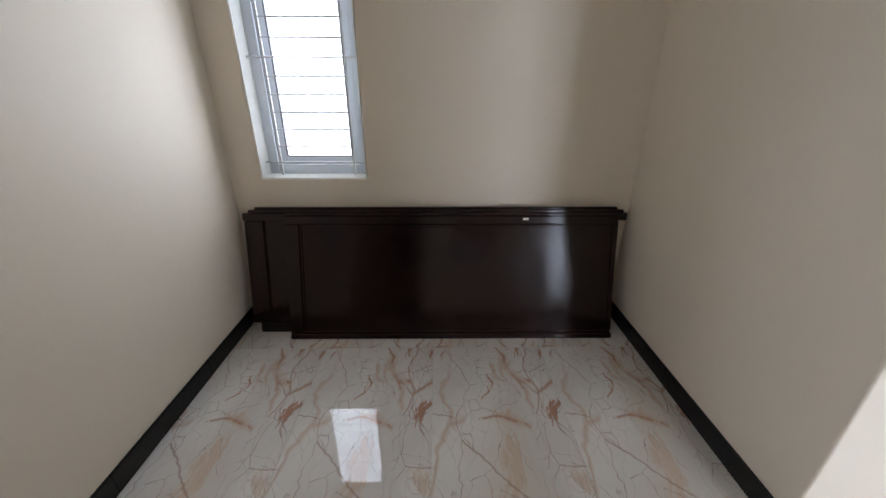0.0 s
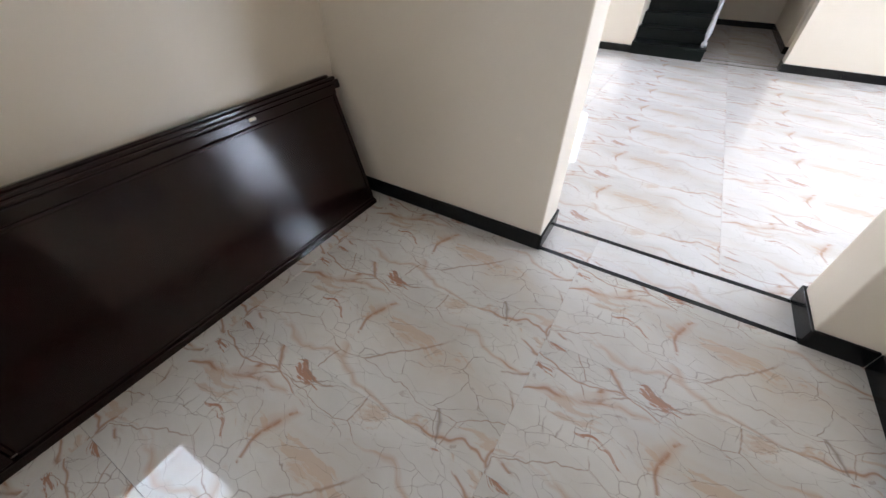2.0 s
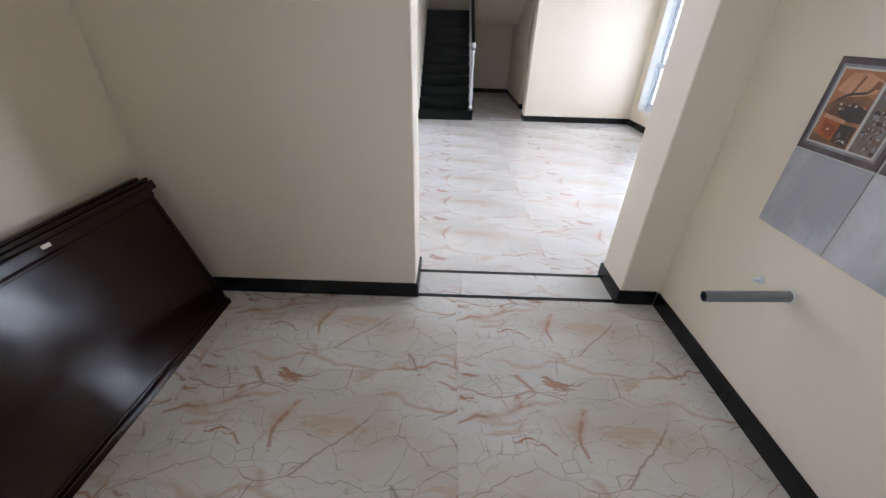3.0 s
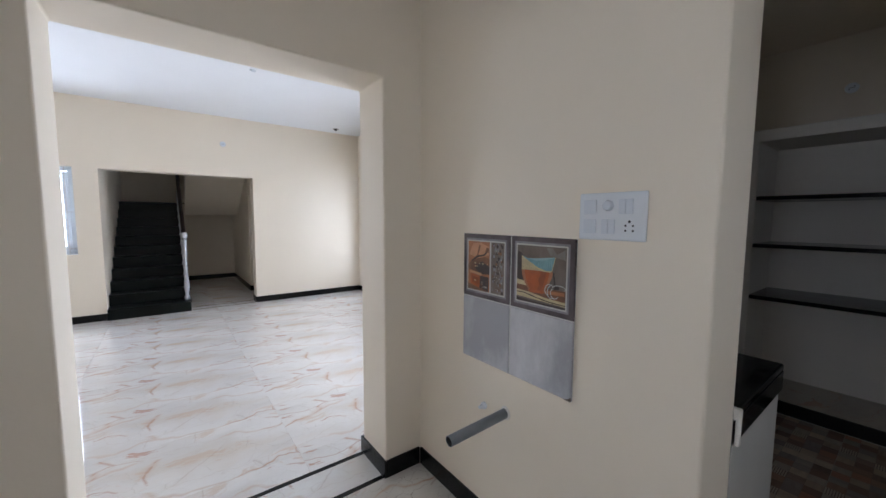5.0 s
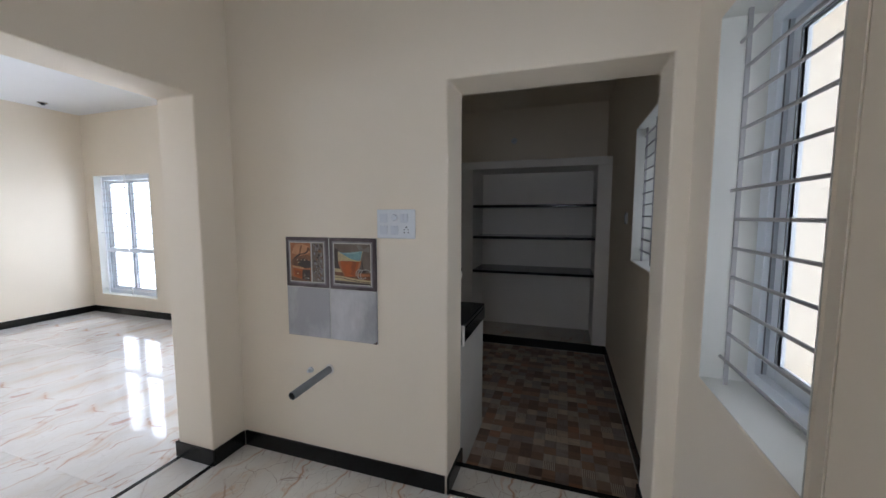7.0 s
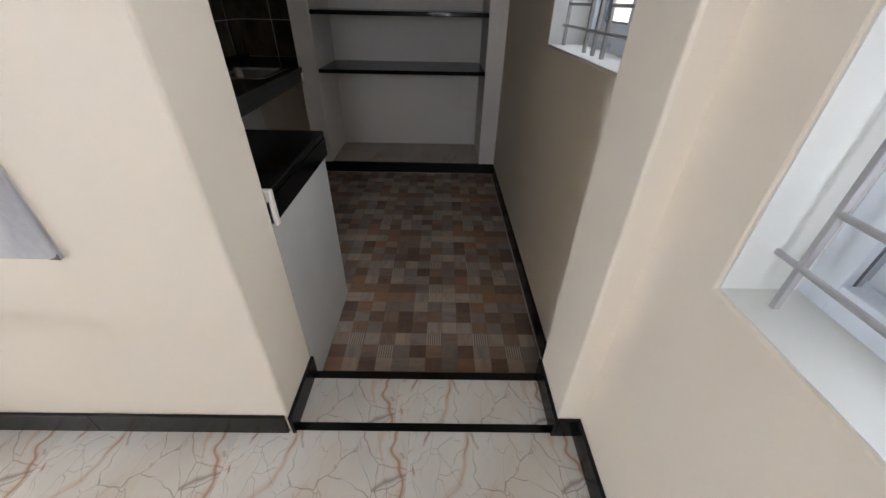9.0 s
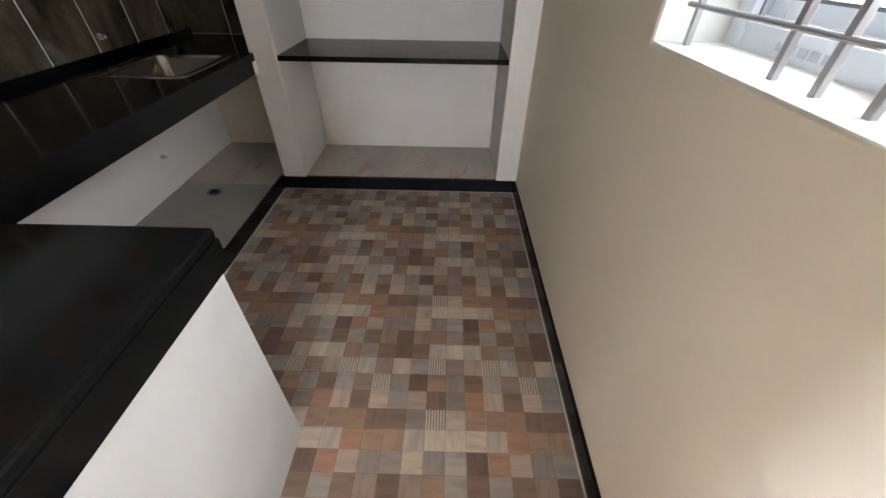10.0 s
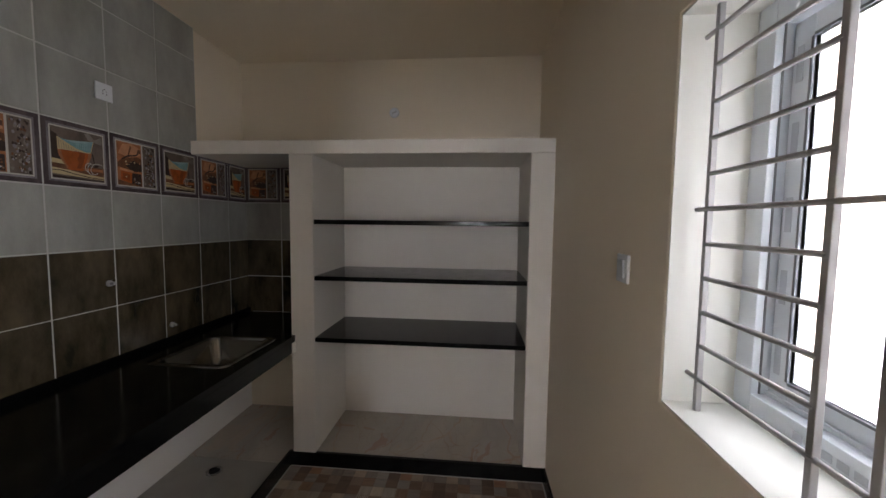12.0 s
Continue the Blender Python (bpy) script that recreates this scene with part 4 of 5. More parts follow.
TW, TH = 0.297, 0.2985
ME_BOWL, ME_MILL = tile_mesh("bowl_tile", TW, TH, PRINT, bowl_print), tile_mesh("mill_tile", TW, TH, PRINT, mill_print)
ME_GREY, ME_BROWN = tile_mesh("grey_tile", TW, TH, [M_GREYT]), tile_mesh("brown_tile", TW, TH, [M_DARKT])
ME_SAMPLE = tile_mesh("sample_tile", TW, TH, [M_GREYS])


def place_tile(name, me, parent, m, label=""):
    ob = new(name, me)
    ob.parent = parent
    ob.matrix_basis = m
    if label:
        ob["label"] = label
    return ob


# four sample tiles beside the wash basin pipe; their faces look north
sample = thing("wall_tile_panel", "two picture tiles above two grey tiles, bare edges, on cream wall", "wall tiles", "", pose(0.746, SY, 0.755, 0, 0, 180))
block("tile_bed", (0.003, 0.579, -0.010, 0.0, 0.003, 0.568), M_WGROUT, sample)
for i, me, nm, lb in ((0, ME_MILL, "picture_tile", "tile printed with a coffee mill"), (1, ME_BOWL, "picture_tile", "tile printed with stacked bowls")):
    ob = place_tile(nm, me, sample, pose(0.291 * i, -0.004, 0.286), lb)
    ob.scale = (0.979, 1, 0.957)
    ob = place_tile("plain_tile", ME_SAMPLE, sample, pose(0.291 * i, -0.004, 0.0), "cloudy pale grey tile")
    ob.scale = (0.979, 1, 0.957)


bm = bmesh.new()
lo = [bm.verts.new((px, -0.0122, pz)) for px, pz in ((0.552, 0.002), (0.581, 0.002), (0.581, 0.020), (0.572, 0.010))]
hi = [bm.verts.new((v.co.x, -0.0134, v.co.z)) for v in lo]
bm.faces.new(lo), bm.faces.new(hi[::-1])
for i in range(4):
    bm.faces.new((lo[i], hi[i], hi[(i + 1) % 4], lo[(i + 1) % 4]))
part("chip", bm, M_PBROWN, sample, "dark chip at the tile's corner")


# ---- switches ----
def rocker(bm, x0, x1, z0, z1, y):
    v = box(bm, x0, x1, y - 0.004, y, z0, z1)
    for i in (5, 4):
        v[i].co.y -= 0.0025


def switch_board():
    top = thing("switch_board", "white plastic switch board with rockers, fan knob and socket", "switch board", "", pose(0.158, SY, 1.327, 0, 0, 180) @ Matrix.Diagonal((0.89, 1, 0.925, 1)))
    W, H = 0.24, 0.16
    block("plate", (0, W, -0.011, 0, 0, H), M_PLASTIC, top, bevel=0.005)
    cells = [(0.022, 0.088), (0.090, 0.088), (0.150, 0.088), (0.022, 0.022), (0.090, 0.022)]
    for k, (cx, cz) in enumerate(cells):
        if k == 1:
            bm = bmesh.new()
            rod(bm, (cx + 0.022, -0.011, cz + 0.028), (cx + 0.022, -0.026, cz + 0.028), 0.019, 0.015, 20)
            part("fan_knob", bm, M_PLASTIC2, top, "round fan regulator knob", bevel=0.002)
            continue
        w = 0.046 if k in (0, 3) else 0.023
        for j in range(1 if k in (0, 3) else 2):
            bm = bmesh.new()
            rocker(bm, cx + j * (w + 0.001), cx + j * (w + 0.001) + w, cz, cz + 0.048, -0.0112)
            part("rocker", bm, M_PLASTIC2, top, bevel=0.0012)
    for dx, dz, r in ((0, 0.017, 0.0048), (-0.0125, 0.004, 0.0036), (0.0125, 0.004, 0.0036), (-0.0125, -0.012, 0.0036), (0.0125, -0.012, 0.0036)):
        bm = bmesh.new()
        rod(bm, (0.186 + dx, -0.0115, 0.046 + dz), (0.186 + dx, -0.0105, 0.046 + dz), r, seg=12)
        part("socket_hole", bm, M_DARK, top, "black socket hole")


switch_board()


def small_plate(name, m, w, h, label, holes):
    top = thing(name, label, "switch" if not holes else "socket", "", m)
    block("plate", (-w / 2, w / 2, -0.010, 0, -h / 2, h / 2), M_PLASTIC, top, bevel=0.004)
    if holes:
        for dx, dz in ((0, 0.012), (-0.009, 0.002), (0.009, 0.002), (-0.009, -0.010), (0.009, -0.010)):
            bm = bmesh.new()
            rod(bm, (dx, -0.0105, dz), (dx, -0.0096, dz), 0.003, seg=10)
            part("socket_hole", bm, M_DARK, top, "black socket hole")
    else:
        bm = bmesh.new()
        rocker(bm, -w * 0.26, w * 0.26, -h * 0.32, h * 0.32, -0.0102)
        part("rocker", bm, M_PLASTIC2, top, bevel=0.001)


small_plate("wall_switch", pose(KW, -2.235, 1.425, 0, 0, 90), 0.085, 0.09, "white switch plate on the kitchen wall beside the window", False)
small_plate("wall_socket", pose(KE - 0.011, -2.752, 2.19, 0, 0, -90), 0.085, 0.085, "white socket plate on grey kitchen wall tiles", True)

# ---- drain pipe and stub ----
def pipe():
    top = thing("drain_pipe", "grey plastic drain pipe sticking out of the wall", "pipe", "", pose(0.478, SY, 0.576))
    bm = bmesh.new()
    seg, r0, r1, n = 24, 0.0205, 0.018, 0.295
    a, c = Vector((0, -0.02, 0.0)), Vector((0.010, n, -0.02))
    q = (c - a).to_track_quat("Z", "Y").to_matrix()
    rings = []
    for p, r in ((a, r0), (c, r0), (c, r1), (a, r1)):
        rings.append([bm.verts.new(p + q @ Vector((r * math.cos(2 * math.pi * i / seg), r * math.sin(2 * math.pi * i / seg), 0))) for i in range(seg)])
    for k in range(3):
        for i in range(seg):
            f = bm.faces.new((rings[k][i], rings[k][(i + 1) % seg], rings[k + 1][(i + 1) % seg], rings[k + 1][i]))
            f.smooth = k != 1
            # the bore's inner wall is coloured near black for the shade inside it
            f.material_index = int(k == 2)
    part("tube", bm, [M_PVC, M_DARK], top)
    bm = bmesh.new()
    rod(bm, (0, 0.0, 0), (0.0005, 0.004, 0), 0.03, 0.026, 20)
    part("mortar_collar", bm, M_WHITE, top, "rough white plaster collar")


pipe()


def water_stub(m, label, material=M_PLASTIC):
    top = thing("water_pipe_stub", label, "pipe stub", "water pipe stubs", m)
    bm = bmesh.new()
    rod(bm, (0, 0, 0), (0, -0.012, 0), 0.016, seg=16)
    part("collar", bm, material, top, bevel=0.002)
    bm = bmesh.new()
    rod(bm, (0, -0.012, 0), (0, -0.034, 0), 0.010, 0.008, 12)
    part("plug", bm, material, top, "threaded plug", bevel=0.002)


water_stub(pose(0.603, SY, 0.557, 0, 0, 180), "white capped water pipe stub on the cream wall")

# ---- kitchen ----
curb = block("kitchen_curb", (KW, 0.47, SF - 0.02, SF, KF - 0.01, KF + 0.098), M_SKIRT)
setting(curb, "black tile curb along the foot of the shelf niche", "curb")
curb = block("kitchen_curb", (0.456, 0.47, SF, -1.6, KF - 0.01, KF + 0.098), M_SKIRT)
setting(curb, "black tile curb below the counter", "curb")
setting(block("niche_floor", (KW, KE - 0.008, KB, SF - 0.02, KF - 0.01, KF + 0.094), M_DULL), "raised marble floor inside the shelf niche", "niche floor")
setting(block("counter_floor", (0.47, KE - 0.008, SF - 0.02, -3.2, KF - 0.01, KF + 0.094), M_DULL), "raised marble floor below the sink", "marble floor")
setting(block("counter_floor", (0.47, KE - 0.008, -3.2, -2.5, KF - 0.01, KF + 0.090), M_CEMENT), "raised bare cement floor below the counter", "cement floor")
setting(block("counter_floor", (0.47, KE - 0.008, -2.5, SY2, KF - 0.01, KF + 0.094), M_MOSAIC), "raised printed tile floor below the counter", "tile floor")
setting(block("wall_under_counter", (KE - 0.008, EX, KB, SY2, KF, 0.72), M_WHITE), "white painted wall below the counter", "wall")


def drain():
    top = thing("floor_drain", "round dark floor drain in the cement below the counter", "drain", "", pose(0.83, -3.08, KF + 0.090))
    bm = bmesh.new()
    lathe(bm, [(0.045, 0.0), (0.045, 0.004), (0.034, 0.005), (0.032, 0.001)])
    part("rim", bm, M_STEEL, top)
    bm = bmesh.new()
    lathe(bm, [(0.031, 0.0005), (0.031, 0.0022)])
    part("opening", bm, M_DARK, top)


drain()


def niche():
    """Plastered shelf niche under a loft slab, with black stone shelves."""
    top = setting(new("shelf_niche"), "white plastered shelf niche below a loft slab", "shelf niche")
    bm = bmesh.new()
    box(bm, KW, EX, KB, SF, 1.99, 2.078)
    part("loft_slab", bm, M_WHITE, top, bevel=0.006)
    bm = bmesh.new()
    box(bm, 0.281, 0.437, KB, SF, KF + 0.095, 1.99)
    part("pillar", bm, M_WHITE, top, bevel=0.006)
    bm = bmesh.new()
    box(bm, KW, -1.086, KB, SF, KF + 0.095, 1.99)
    part("pillar", bm, M_WHITE, top, bevel=0.006)
    bm = bmesh.new()
    box(bm, -1.086, 0.281, KB, KB + 0.012, KF + 0.095, 1.99)
    part("back_panel", bm, M_SHELF, top)
    for z in (0.767, 1.177, 1.545):
        block("shelf", (-1.094, 0.289, KB + 0.012, SF - 0.012, z, z + 0.03), M_GRANITE, top, "black granite shelf", bevel=0.004)


niche()


def counter():
    """L-shaped black granite worktop with a deep front edge and a hole for the sink."""
    top = thing("kitchen_counter", "black granite L-shaped kitchen worktop on white plastered supports", "worktop")
    zt, zb, th = 0.814, 0.706, 0.03
    cx, cy = -0.231, -1.60
    fx = 0.412
    sx0, sx1, sy0, sy1 = 0.50, 0.92, -3.22, -2.75
    bm = bmesh.new()
    box(bm, cx, KE, cy, SY2, zt - th, zt)
    part("slab", bm, M_GRANITE, top, bevel=0.008)
    bm = bmesh.new()
    box(bm, fx, KE, sy1, cy - 0.001, zt - th, zt)
    box(bm, fx, sx0, sy0, sy1, zt - th, zt)
    box(bm, sx1, KE, sy0, sy1, zt - th, zt)
    box(bm, fx + 0.0, KE, KB, sy0, zt - th, zt)
    bmesh.ops.remove_doubles(bm, verts=bm.verts, dist=0.0001)
    part("slab", bm, M_GRANITE, top)
    block("edge", (cx, cx + 0.03, cy, SY2, zb, zt - th - 0.0005), M_GRANITE, top, bevel=0.001)
    block("edge", (cx + 0.03, fx, cy, cy + 0.03, zb, zt - th - 0.0005), M_GRANITE, top, bevel=0.001)
    block("edge", (fx, fx + 0.03, SF, cy + 0.0, zb, zt - th - 0.0005), M_GRANITE, top, bevel=0.001)
    block("support", (cx + 0.006, cx + 0.1, cy + 0.03, SY2, KF, zb), M_SUPPORT, top, "white plastered side support")
    block("plaster_patch", (fx - 0.006, fx + 0.02, SF + 0.001, SF + 0.045, zb - 0.004, zb + 0.066), M_WHITE, top, "rough white plaster patch", bevel=0.005)
    block("plaster_nib", (cx - 0.010, cx + 0.03, SY2 - 0.021, SY2 + 0.0, zb - 0.006, zt + 0.004), M_WHITE, top, "rough white plaster patch", bevel=0.004)
    block("upstand", (KE - 0.024, KE - 0.0115, KB, SY2, zt, zt + 0.035), M_GRANITE, top, "low black granite upstand", bevel=0.002)

    sink = thing("kitchen_sink", "stainless steel sink bowl sunk into the black worktop", "sink", "", pose(0, 0, zt))
    bm = bmesh.new()
    d, i = -0.15, 0.05

    def ring(x0, x1, y0, y1, z, r):
        vs = []
        for ccx, ccy, a0 in ((x1 - r, y1 - r, 0), (x0 + r, y1 - r, 90), (x0 + r, y0 + r, 180), (x1 - r, y0 + r, 270)):
            for k in range(6):
                a = radians(a0 + k * 18)
                vs.append(bm.verts.new((ccx + r * math.cos(a), ccy + r * math.sin(a), z)))
        return vs
    rs = [ring(sx0 - 0.018, sx1 + 0.018, sy0 - 0.018, sy1 + 0.018, 0.0008, 0.05), ring(sx0 - 0.016, sx1 + 0.016, sy0 - 0.016, sy1 + 0.016, 0.004, 0.05),
          ring(sx0 + 0.02, sx1 - 0.02, sy0 + 0.02, sy1 - 0.02, 0.003, 0.05), ring(sx0 + 0.03, sx1 - 0.03, sy0 + 0.03, sy1 - 0.03, -0.012, 0.05),
          ring(sx0 + i, sx1 - i, sy0 + i, sy1 - i, d + 0.03, 0.05), ring(sx0 + i + 0.03, sx1 - i - 0.03, sy0 + i + 0.03, sy1 - i - 0.03, d, 0.03)]
    for a, c in zip(rs, rs[1:]):
        for k in range(len(a)):
            bm.faces.new((a[k], a[(k + 1) % len(a)], c[(k + 1) % len(a)], c[k])).smooth = True
    bm.faces.new(rs[-1])
    part("bowl", bm, M_STEEL, sink)
    bm = bmesh.new()
    lathe(bm, [(0.045, 0), (0.045, 0.003), (0.03, 0.001)], at=(0.71, -2.98, d + 0.001))
    part("waste", bm, M_DARK, sink, "dark sink waste")


counter()
water_stub(pose(KE - 0.011, -2.732, 1.234, 0, 0, -90), "grey capped water pipe stub on brown kitchen tiles", M_GRILL)
water_stub(pose(KE - 0.011, -3.104, 0.917, 0, 0, -90), "grey capped water pipe stub above the sink", M_GRILL)


water_stub(pose(KE - 0.008, -3.116, 0.239, 0, 0, -90), "grey capped water pipe stub below the counter", M_GRILL)


def junction_cap(m, label):
    top = thing("junction_cap", label, "junction cap", "junction caps", m)
    bm = bmesh.new()
    rod(bm, (0, 0, 0), (0, -0.009, 0), 0.04, 0.036, 24)
    part("disc", bm, M_PLASTIC, top, bevel=0.002)
    for dx in (-0.014, 0.014):
        bm = bmesh.new()
        rod(bm, (dx, -0.0092, dx * 0.8), (dx, -0.0085, dx * 0.8), 0.004, seg=8)
        part("screw_hole", bm, M_DARK, top, "dark screw hole")
    bm = bmesh.new()
    box(bm, -0.018, 0.018, -0.011, -0.009, -0.003, 0.003)
    part("wire_end", bm, M_GRILL, top, "short grey wire end")


junction_cap(pose(-0.118, KB, 2.41, 0, 0, 180), "white round junction cap high on the kitchen wall")
junction_cap(pose(HX, -0.375, 2.5, 0, 0, -90), "white round light point on the hall wall")

# ---- hall: ceiling points, stairs ----
def ceiling_point(x, y, big):
    top = thing("ceiling_light_point", "small dark ceiling light point in the white hall ceiling" if big else "small round wire point in the hall ceiling", "light point", "", pose(x, y, HC))
    bm = bmesh.new()
    r = 0.05 if big else 0.03
    lathe(bm, [(r, 0.0), (r, -0.008), (r * 0.8, -0.012), (r * 0.7, -0.004)])
    part("ring", bm, M_STEEL if big else M_PLASTIC, top)
    bm = bmesh.new()
    lathe(bm, [(r * 0.68, -0.003), (r * 0.3, -0.03 if big else -0.008)])
    part("socket", bm, M_DARK if big else M_PLASTIC2, top)


ceiling_point(5.7, -2.03, True)
ceiling_point(3.78, -0.42, False)

AX, LX, RISE, GO, SF0 = 9.2, 8.47, 0.152, 0.25, 5.97
setting(block("wall_stair_left", (HX + 0.22, 9.4, 1.05, 1.25, -0.3, 3.9), M_WALL, bevel=0.005), CREAM + "stairs climbing beside it", "wall")
setting(block("wall_stair_back", (AX, 9.4, -1.8, 1.05, -0.3, 3.9), M_WALL), CREAM + "a stair landing against it", "wall")
setting(block("wall_stair_right", (7.15, AX, -1.6, -0.87, -0.3, 3.9), M_WALL, bevel=0.005), CREAM + "an edge beside the stair recess", "wall")
setting(block("wall_stair_side", (HX + 0.22, 7.15, -1.8, -1.6, -0.3, 3.9), M_WALL), CREAM + "a recess beside the stairs", "wall")
plate("ceiling_stair", (HX, 9.4, -1.8, 1.25, 3.9, 3.98), M_CEIL, "white ceiling high over the stairs", "ceiling")
setting(block("wall_over_stair", (HX, HX + 0.22, -1.8, 1.25, HC + 0.1, 3.9), M_WALL), CREAM + "the stair void behind it", "wall")


def staircase():
    """Straight flight in black granite up to a landing, and the plastered underside of the flight that returns."""
    top = setting(new("staircase"), "black granite staircase with a landing and plastered underside", "staircase")
    y0, y1 = 0.125, 1.049
    n = 11
    for k in range(n):
        x, z = SF0 + GO * k, RISE * (k + 1)
        block("riser", (x, x + 0.018, y0, y1, z - RISE + (0.0 if k == 0 else 0.0005), z - 0.022), M_STAIR, top)
        if k < n - 1:
            block("tread", (x - 0.014, x + GO + 0.018, y0 - 0.012, y1, z - 0.022, z), M_STAIR, top, bevel=0.004)
    bm = bmesh.new()
    pts = [(SF0 + 0.018, 0.0)]
    for k in range(n - 1):
        pts += [(SF0 + GO * k + 0.018, RISE * (k + 1) - 0.0225), (SF0 + GO * (k + 1) + 0.018, RISE * (k + 1) - 0.0225)]
    pts += [(SF0 + GO * (n - 1) + 0.018, RISE * n - 0.0225), (AX, RISE * n - 0.0225), (AX, RISE * n - 0.235), (LX + 0.05, RISE * n - 0.235), (SF0 + 0.35, 0.0)]
    a = [bm.verts.new((px, y0 + 0.004, pz)) for px, pz in pts]
    c = [bm.verts.new((px, y1, pz)) for px, pz in pts]
    bm.faces.new(a), bm.faces.new(c[::-1])
    for i in range(len(pts)):
        bm.faces.new((a[i], a[(i + 1) % len(a)], c[(i + 1) % len(a)], c[i]))
    bmesh.ops.triangulate(bm, faces=[f for f in bm.faces if len(f.verts) > 4])
    part("flight_body", bm, M_WALL, top)
    bm = bmesh.new()
    box(bm, LX, AX, -0.87, y1, RISE * n - 0.022, RISE * n)
    part("landing", bm, M_GRANITE, top)
    bm = bmesh.new()
    box(bm, LX + 0.05, AX, -0.87, y0 + 0.003, RISE * n - 0.235, RISE * n - 0.0225)
    part("landing_slab", bm, M_WALL, top)
    # returning flight: sloping slab
    bm = bmesh.new()
    xa, xb, za, zb = LX + 0.05, HX + 0.24, RISE * n - 0.235, RISE * n - 0.235 + (LX + 0.05 - HX - 0.24) * RISE / GO
    prof = [(xa, za), (xb, zb), (xb, zb + 0.3), (xa, za + 0.3)]
    a = [bm.verts.new((px, -0.87, pz)) for px, pz in prof]
    c = [bm.verts.new((px, 0.06, pz)) for px, pz in prof]
    bm.faces.new(a), bm.faces.new(c[::-1])
    for i in range(4):
        bm.faces.new((a[i], a[(i + 1) % 4], c[(i + 1) % 4], c[i]))
    part("return_flight", bm, M_WALL, top, "plastered sloping underside")


staircase()


def railing():
    top = thing("stair_railing", "silver stair balusters still wrapped in plastic, dark handrail", "railing")
    y = 0.165

    def post(x, z, h, fat):
        bm = bmesh.new()
        s = fat
        prof = [(0.030, 0), (0.030, 0.05), (0.018, 0.06), (0.018, 0.10), (0.026, 0.13), (0.030, 0.20), (0.022, 0.32), (0.016, 0.40), (0.022, 0.42), (0.016, 0.44),
                (0.016, 0.60), (0.024, 0.66), (0.016, 0.70), (0.020, 0.78), (0.020, 0.84), (0.012, 0.86)]
        lathe(bm, [(r * s, q * h / 0.86) for r, q in prof], 16, (x, y, z))
        part("newel_post" if fat > 1.2 else "baluster", bm, M_SILVER, top)

    post(SF0 + 0.13, RISE, 0.92, 1.22)
    bm = bmesh.new()
    lathe(bm, [(0.02, 0.0), (0.036, 0.02), (0.042, 0.05), (0.032, 0.08), (0.010, 0.095)], 16, (SF0 + 0.13, y, RISE + 0.92))
    part("newel_cap", bm, M_SILVER, top)
    for k in range(1, 10):
        post(SF0 + GO * k + 0.13, RISE * (k + 1), 0.84, 0.8)
    bm = bmesh.new()
    a, c = Vector((SF0 + 0.13, y, RISE + 0.9)), Vector((SF0 + GO * 9.6 + 0.13, y, RISE * 10.6 + 0.88))
    d = c - a
    mm = Matrix.Translation((a + c) / 2) @ d.to_track_quat("Z", "Y").to_matrix().to_4x4()
    bmesh.ops.create_cone(bm, cap_ends=True, segments=14, radius1=0.03, radius2=0.03, depth=d.length, matrix=mm)
    part("handrail", bm, M_WOOD, top, "dark wooden handrail")


railing()

# ---- kitchen wall tiles, floor tiles ----
splash = setting(new("wall_tiles"), "kitchen wall tiled in brown, grey and picture tiles", "wall tiles")
bed = block("tile_bed", (KE - 0.0095, EX, -3.366, SY2, 0.72, KC), M_WGROUT, splash)
bed = block("tile_bed", (KE - 0.0095, EX, KB, -3.366, 0.72, 1.99), M_WGROUT, splash)
bed = block("tile_bed", (0.437, KE - 0.0095, KB, KB + 0.0095, 0.72, 1.99), M_WGROUT, splash)
Z0 = 0.8125
rows = [ME_BROWN, ME_BROWN, ME_GREY, None, ME_GREY, ME_GREY, ME_GREY]
for r, me in enumerate(rows):
    for c in range(-2, 8):
        yl = -3.366 + TW * (c + 1)      # the tile runs from yl down to yl - TW
        if c < 0 and r > 3 or yl > SY2 + 0.02:
            continue
        m2 = me or (ME_MILL if c % 2 else ME_BOWL)
        ob = place_tile("tile" if me else "picture_tile", m2, splash, pose(KE - 0.003, yl, Z0 + TH * r - 0.002 * (r > 0), 0, 0, -90))
        if c == -2:
            ob.scale = ((yl - KB - 0.006) / TW, 1, 1)
        if r == 6:
            ob.scale = (1, 1, (KC - Z0 - TH * 6) / TH)
    if r < 4:
        for c in range(3):
            xl = KE - 0.004 - TW * (c + 1)
            w = TW if c < 2 else xl + TW - 0.437
            m2 = me or (ME_MILL if c % 2 == 0 else ME_BOWL)
            ob = place_tile("tile" if me else "picture_tile", m2, splash, pose(max(xl, 0.437), KB + 0.003, Z0 + TH * r, 0, 0, 180) @ pose(-w, 0, 0))
            ob.scale = (w / TW, 1, 1)


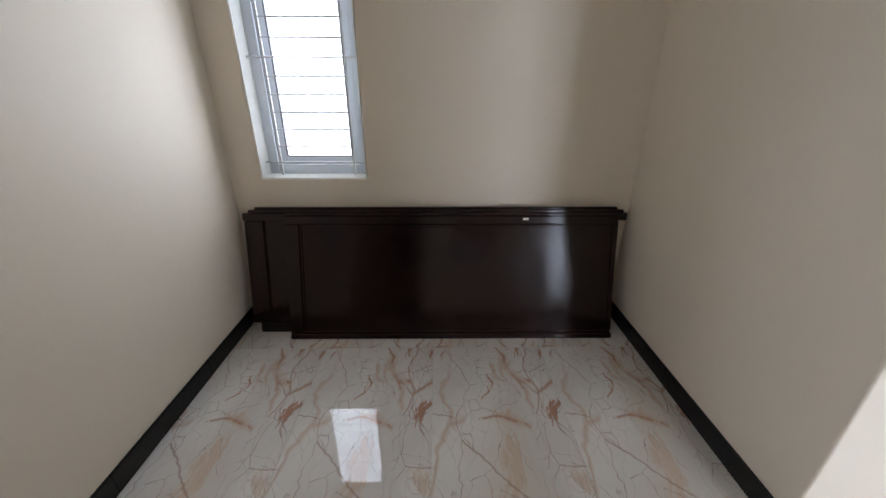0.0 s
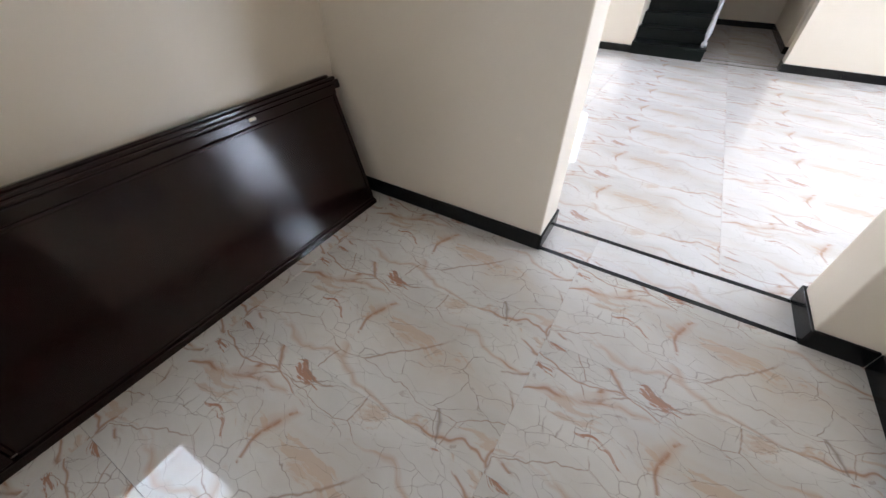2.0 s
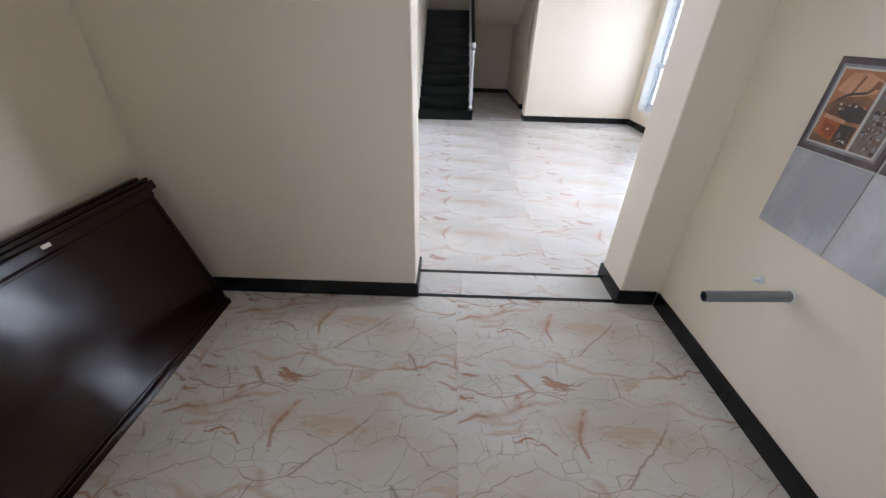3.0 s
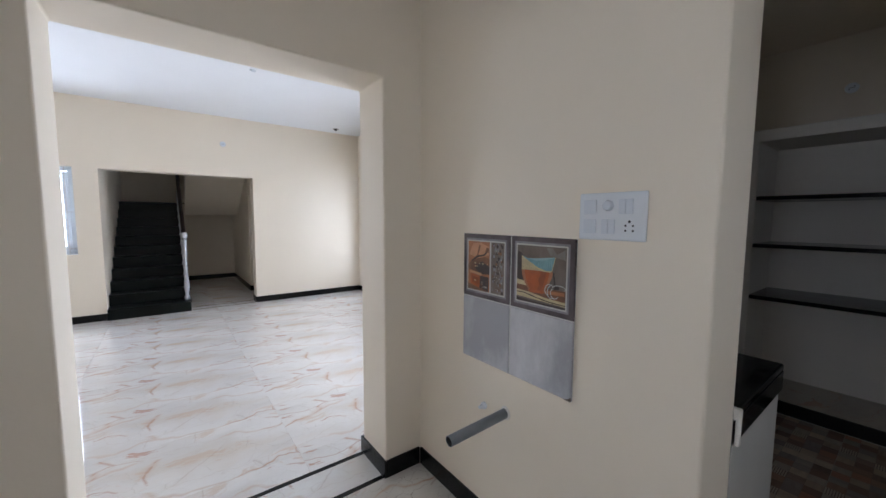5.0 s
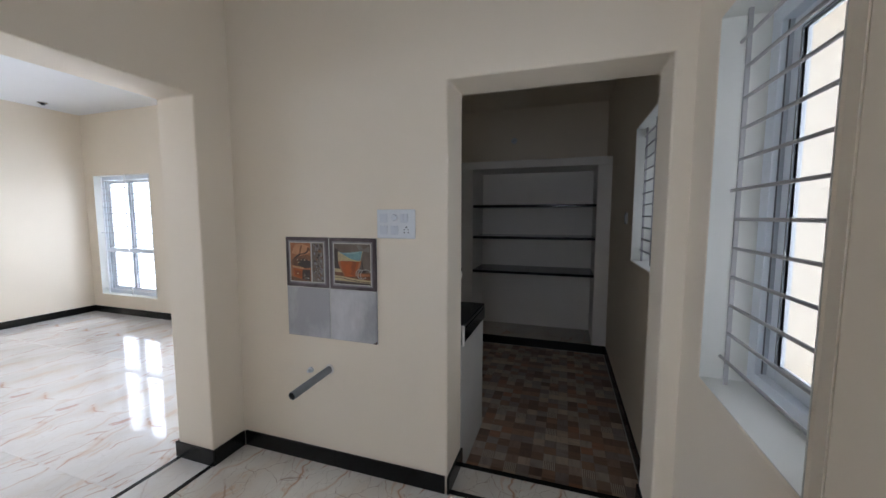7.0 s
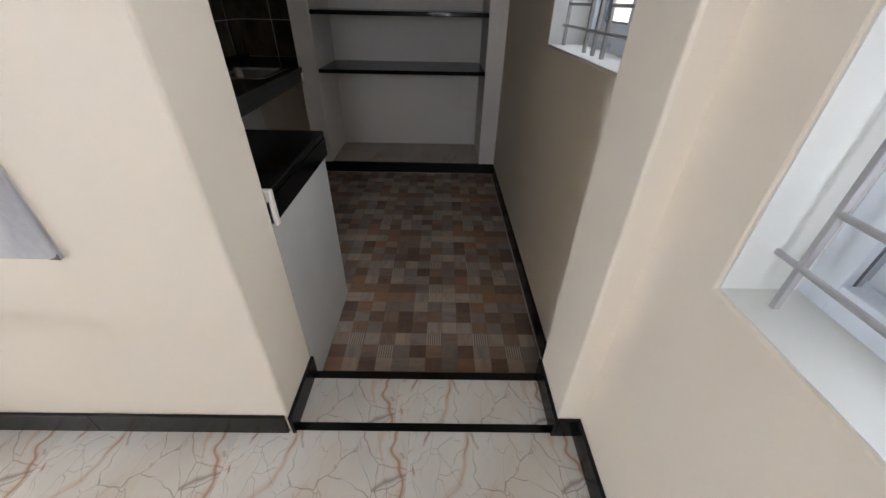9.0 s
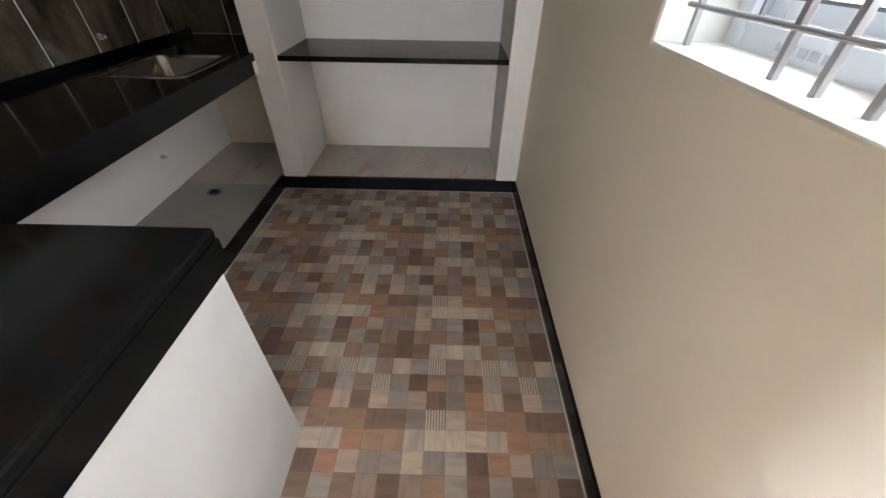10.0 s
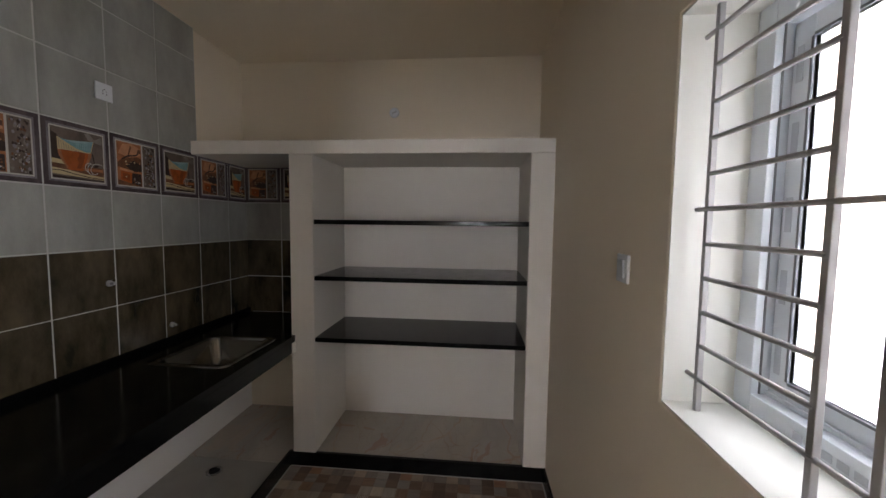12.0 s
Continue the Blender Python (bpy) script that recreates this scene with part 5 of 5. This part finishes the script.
def tile_field(parent, name, x0, x1, y0, y1, ox, oy, tx, ty, z, material, gap=0.0007):
    """Floor tiles clipped to a rectangle, each with its origin at the whole tile's corner; alike tiles share one mesh."""
    meshes = {}
    for i in range(math.floor((x0 - ox) / tx), math.ceil((x1 - ox) / tx)):
        for j in range(math.floor((y0 - oy) / ty), math.ceil((y1 - oy) / ty)):
            px, py = ox + i * tx, oy + j * ty
            a, c = max(x0, px) - px, min(x1, px + tx) - px
            e, g = max(y0, py) - py, min(y1, py + ty) - py
            if c - a < 0.01 or g - e < 0.01:
                continue
            key = tuple(round(q, 3) for q in (a, c, e, g))
            if key not in meshes:
                bm = bmesh.new()

                def ring(inset, h):
                    return [bm.verts.new(p) for p in ((a + inset, e + inset, h), (c - inset, e + inset, h), (c - inset, g - inset, h), (a + inset, g - inset, h))]
                lo, md, hi = ring(gap / 2, -0.008), ring(gap / 2, -0.001), ring(gap / 2 + 0.0008, 0)
                bm.faces.new(hi)
                for q in range(4):
                    bm.faces.new((lo[q], lo[(q + 1) % 4], md[(q + 1) % 4], md[q]))
                    bm.faces.new((md[q], md[(q + 1) % 4], hi[(q + 1) % 4], hi[q]))
                me = bpy.data.meshes.new(name)
                bm.to_mesh(me)
                bm.free()
                me.materials.append(material)
                meshes[key] = me
            ob = new(name, meshes[key])
            ob.parent = parent
            ob.matrix_basis = pose(px, py, z)


FT = 0.605
tile_field(floor, "floor_tile", WX, EX, SY, NY, -0.034, 0.435, FT, FT * 2, 0.0, M_MARBLE)
tile_field(floor_hall, "floor_tile", EX + 0.028, EX2 - 0.025, OS, ON, EX, 0.4, 0.3, 1.2, 0.0, M_HALL, gap=0.0003)
tile_field(floor, "floor_tile", DW, DE, SY2 + 0.034, SY - 0.03, -0.58, SY2, FT, 0.3, 0.0, M_MARBLE)
tile_field(floor_hall, "floor_tile", EX2 + 0.003, HX, HS, HN, 1.6, -0.2, FT, FT * 2, 0.0, M_HALL, gap=0.0003)
tile_field(floor_hall, "floor_tile", HX + 0.22, AX, -1.6, 1.05, 6.4, -0.2, FT * 2, FT, 0.0, M_HALL, gap=0.0003)
tile_field(floor_hall, "floor_tile", HX + 0.025, HX + 0.195, -0.763, 1.05, HX, -0.2, 0.3, FT * 2, 0.0, M_HALL, gap=0.0003)
tile_field(floor_kitchen, "kitchen_floor_tile", KW, 0.456, SF, SY2, -0.9052, -2.4138, 0.60344, 0.60344, KF, M_MOSAIC, gap=0.0015)
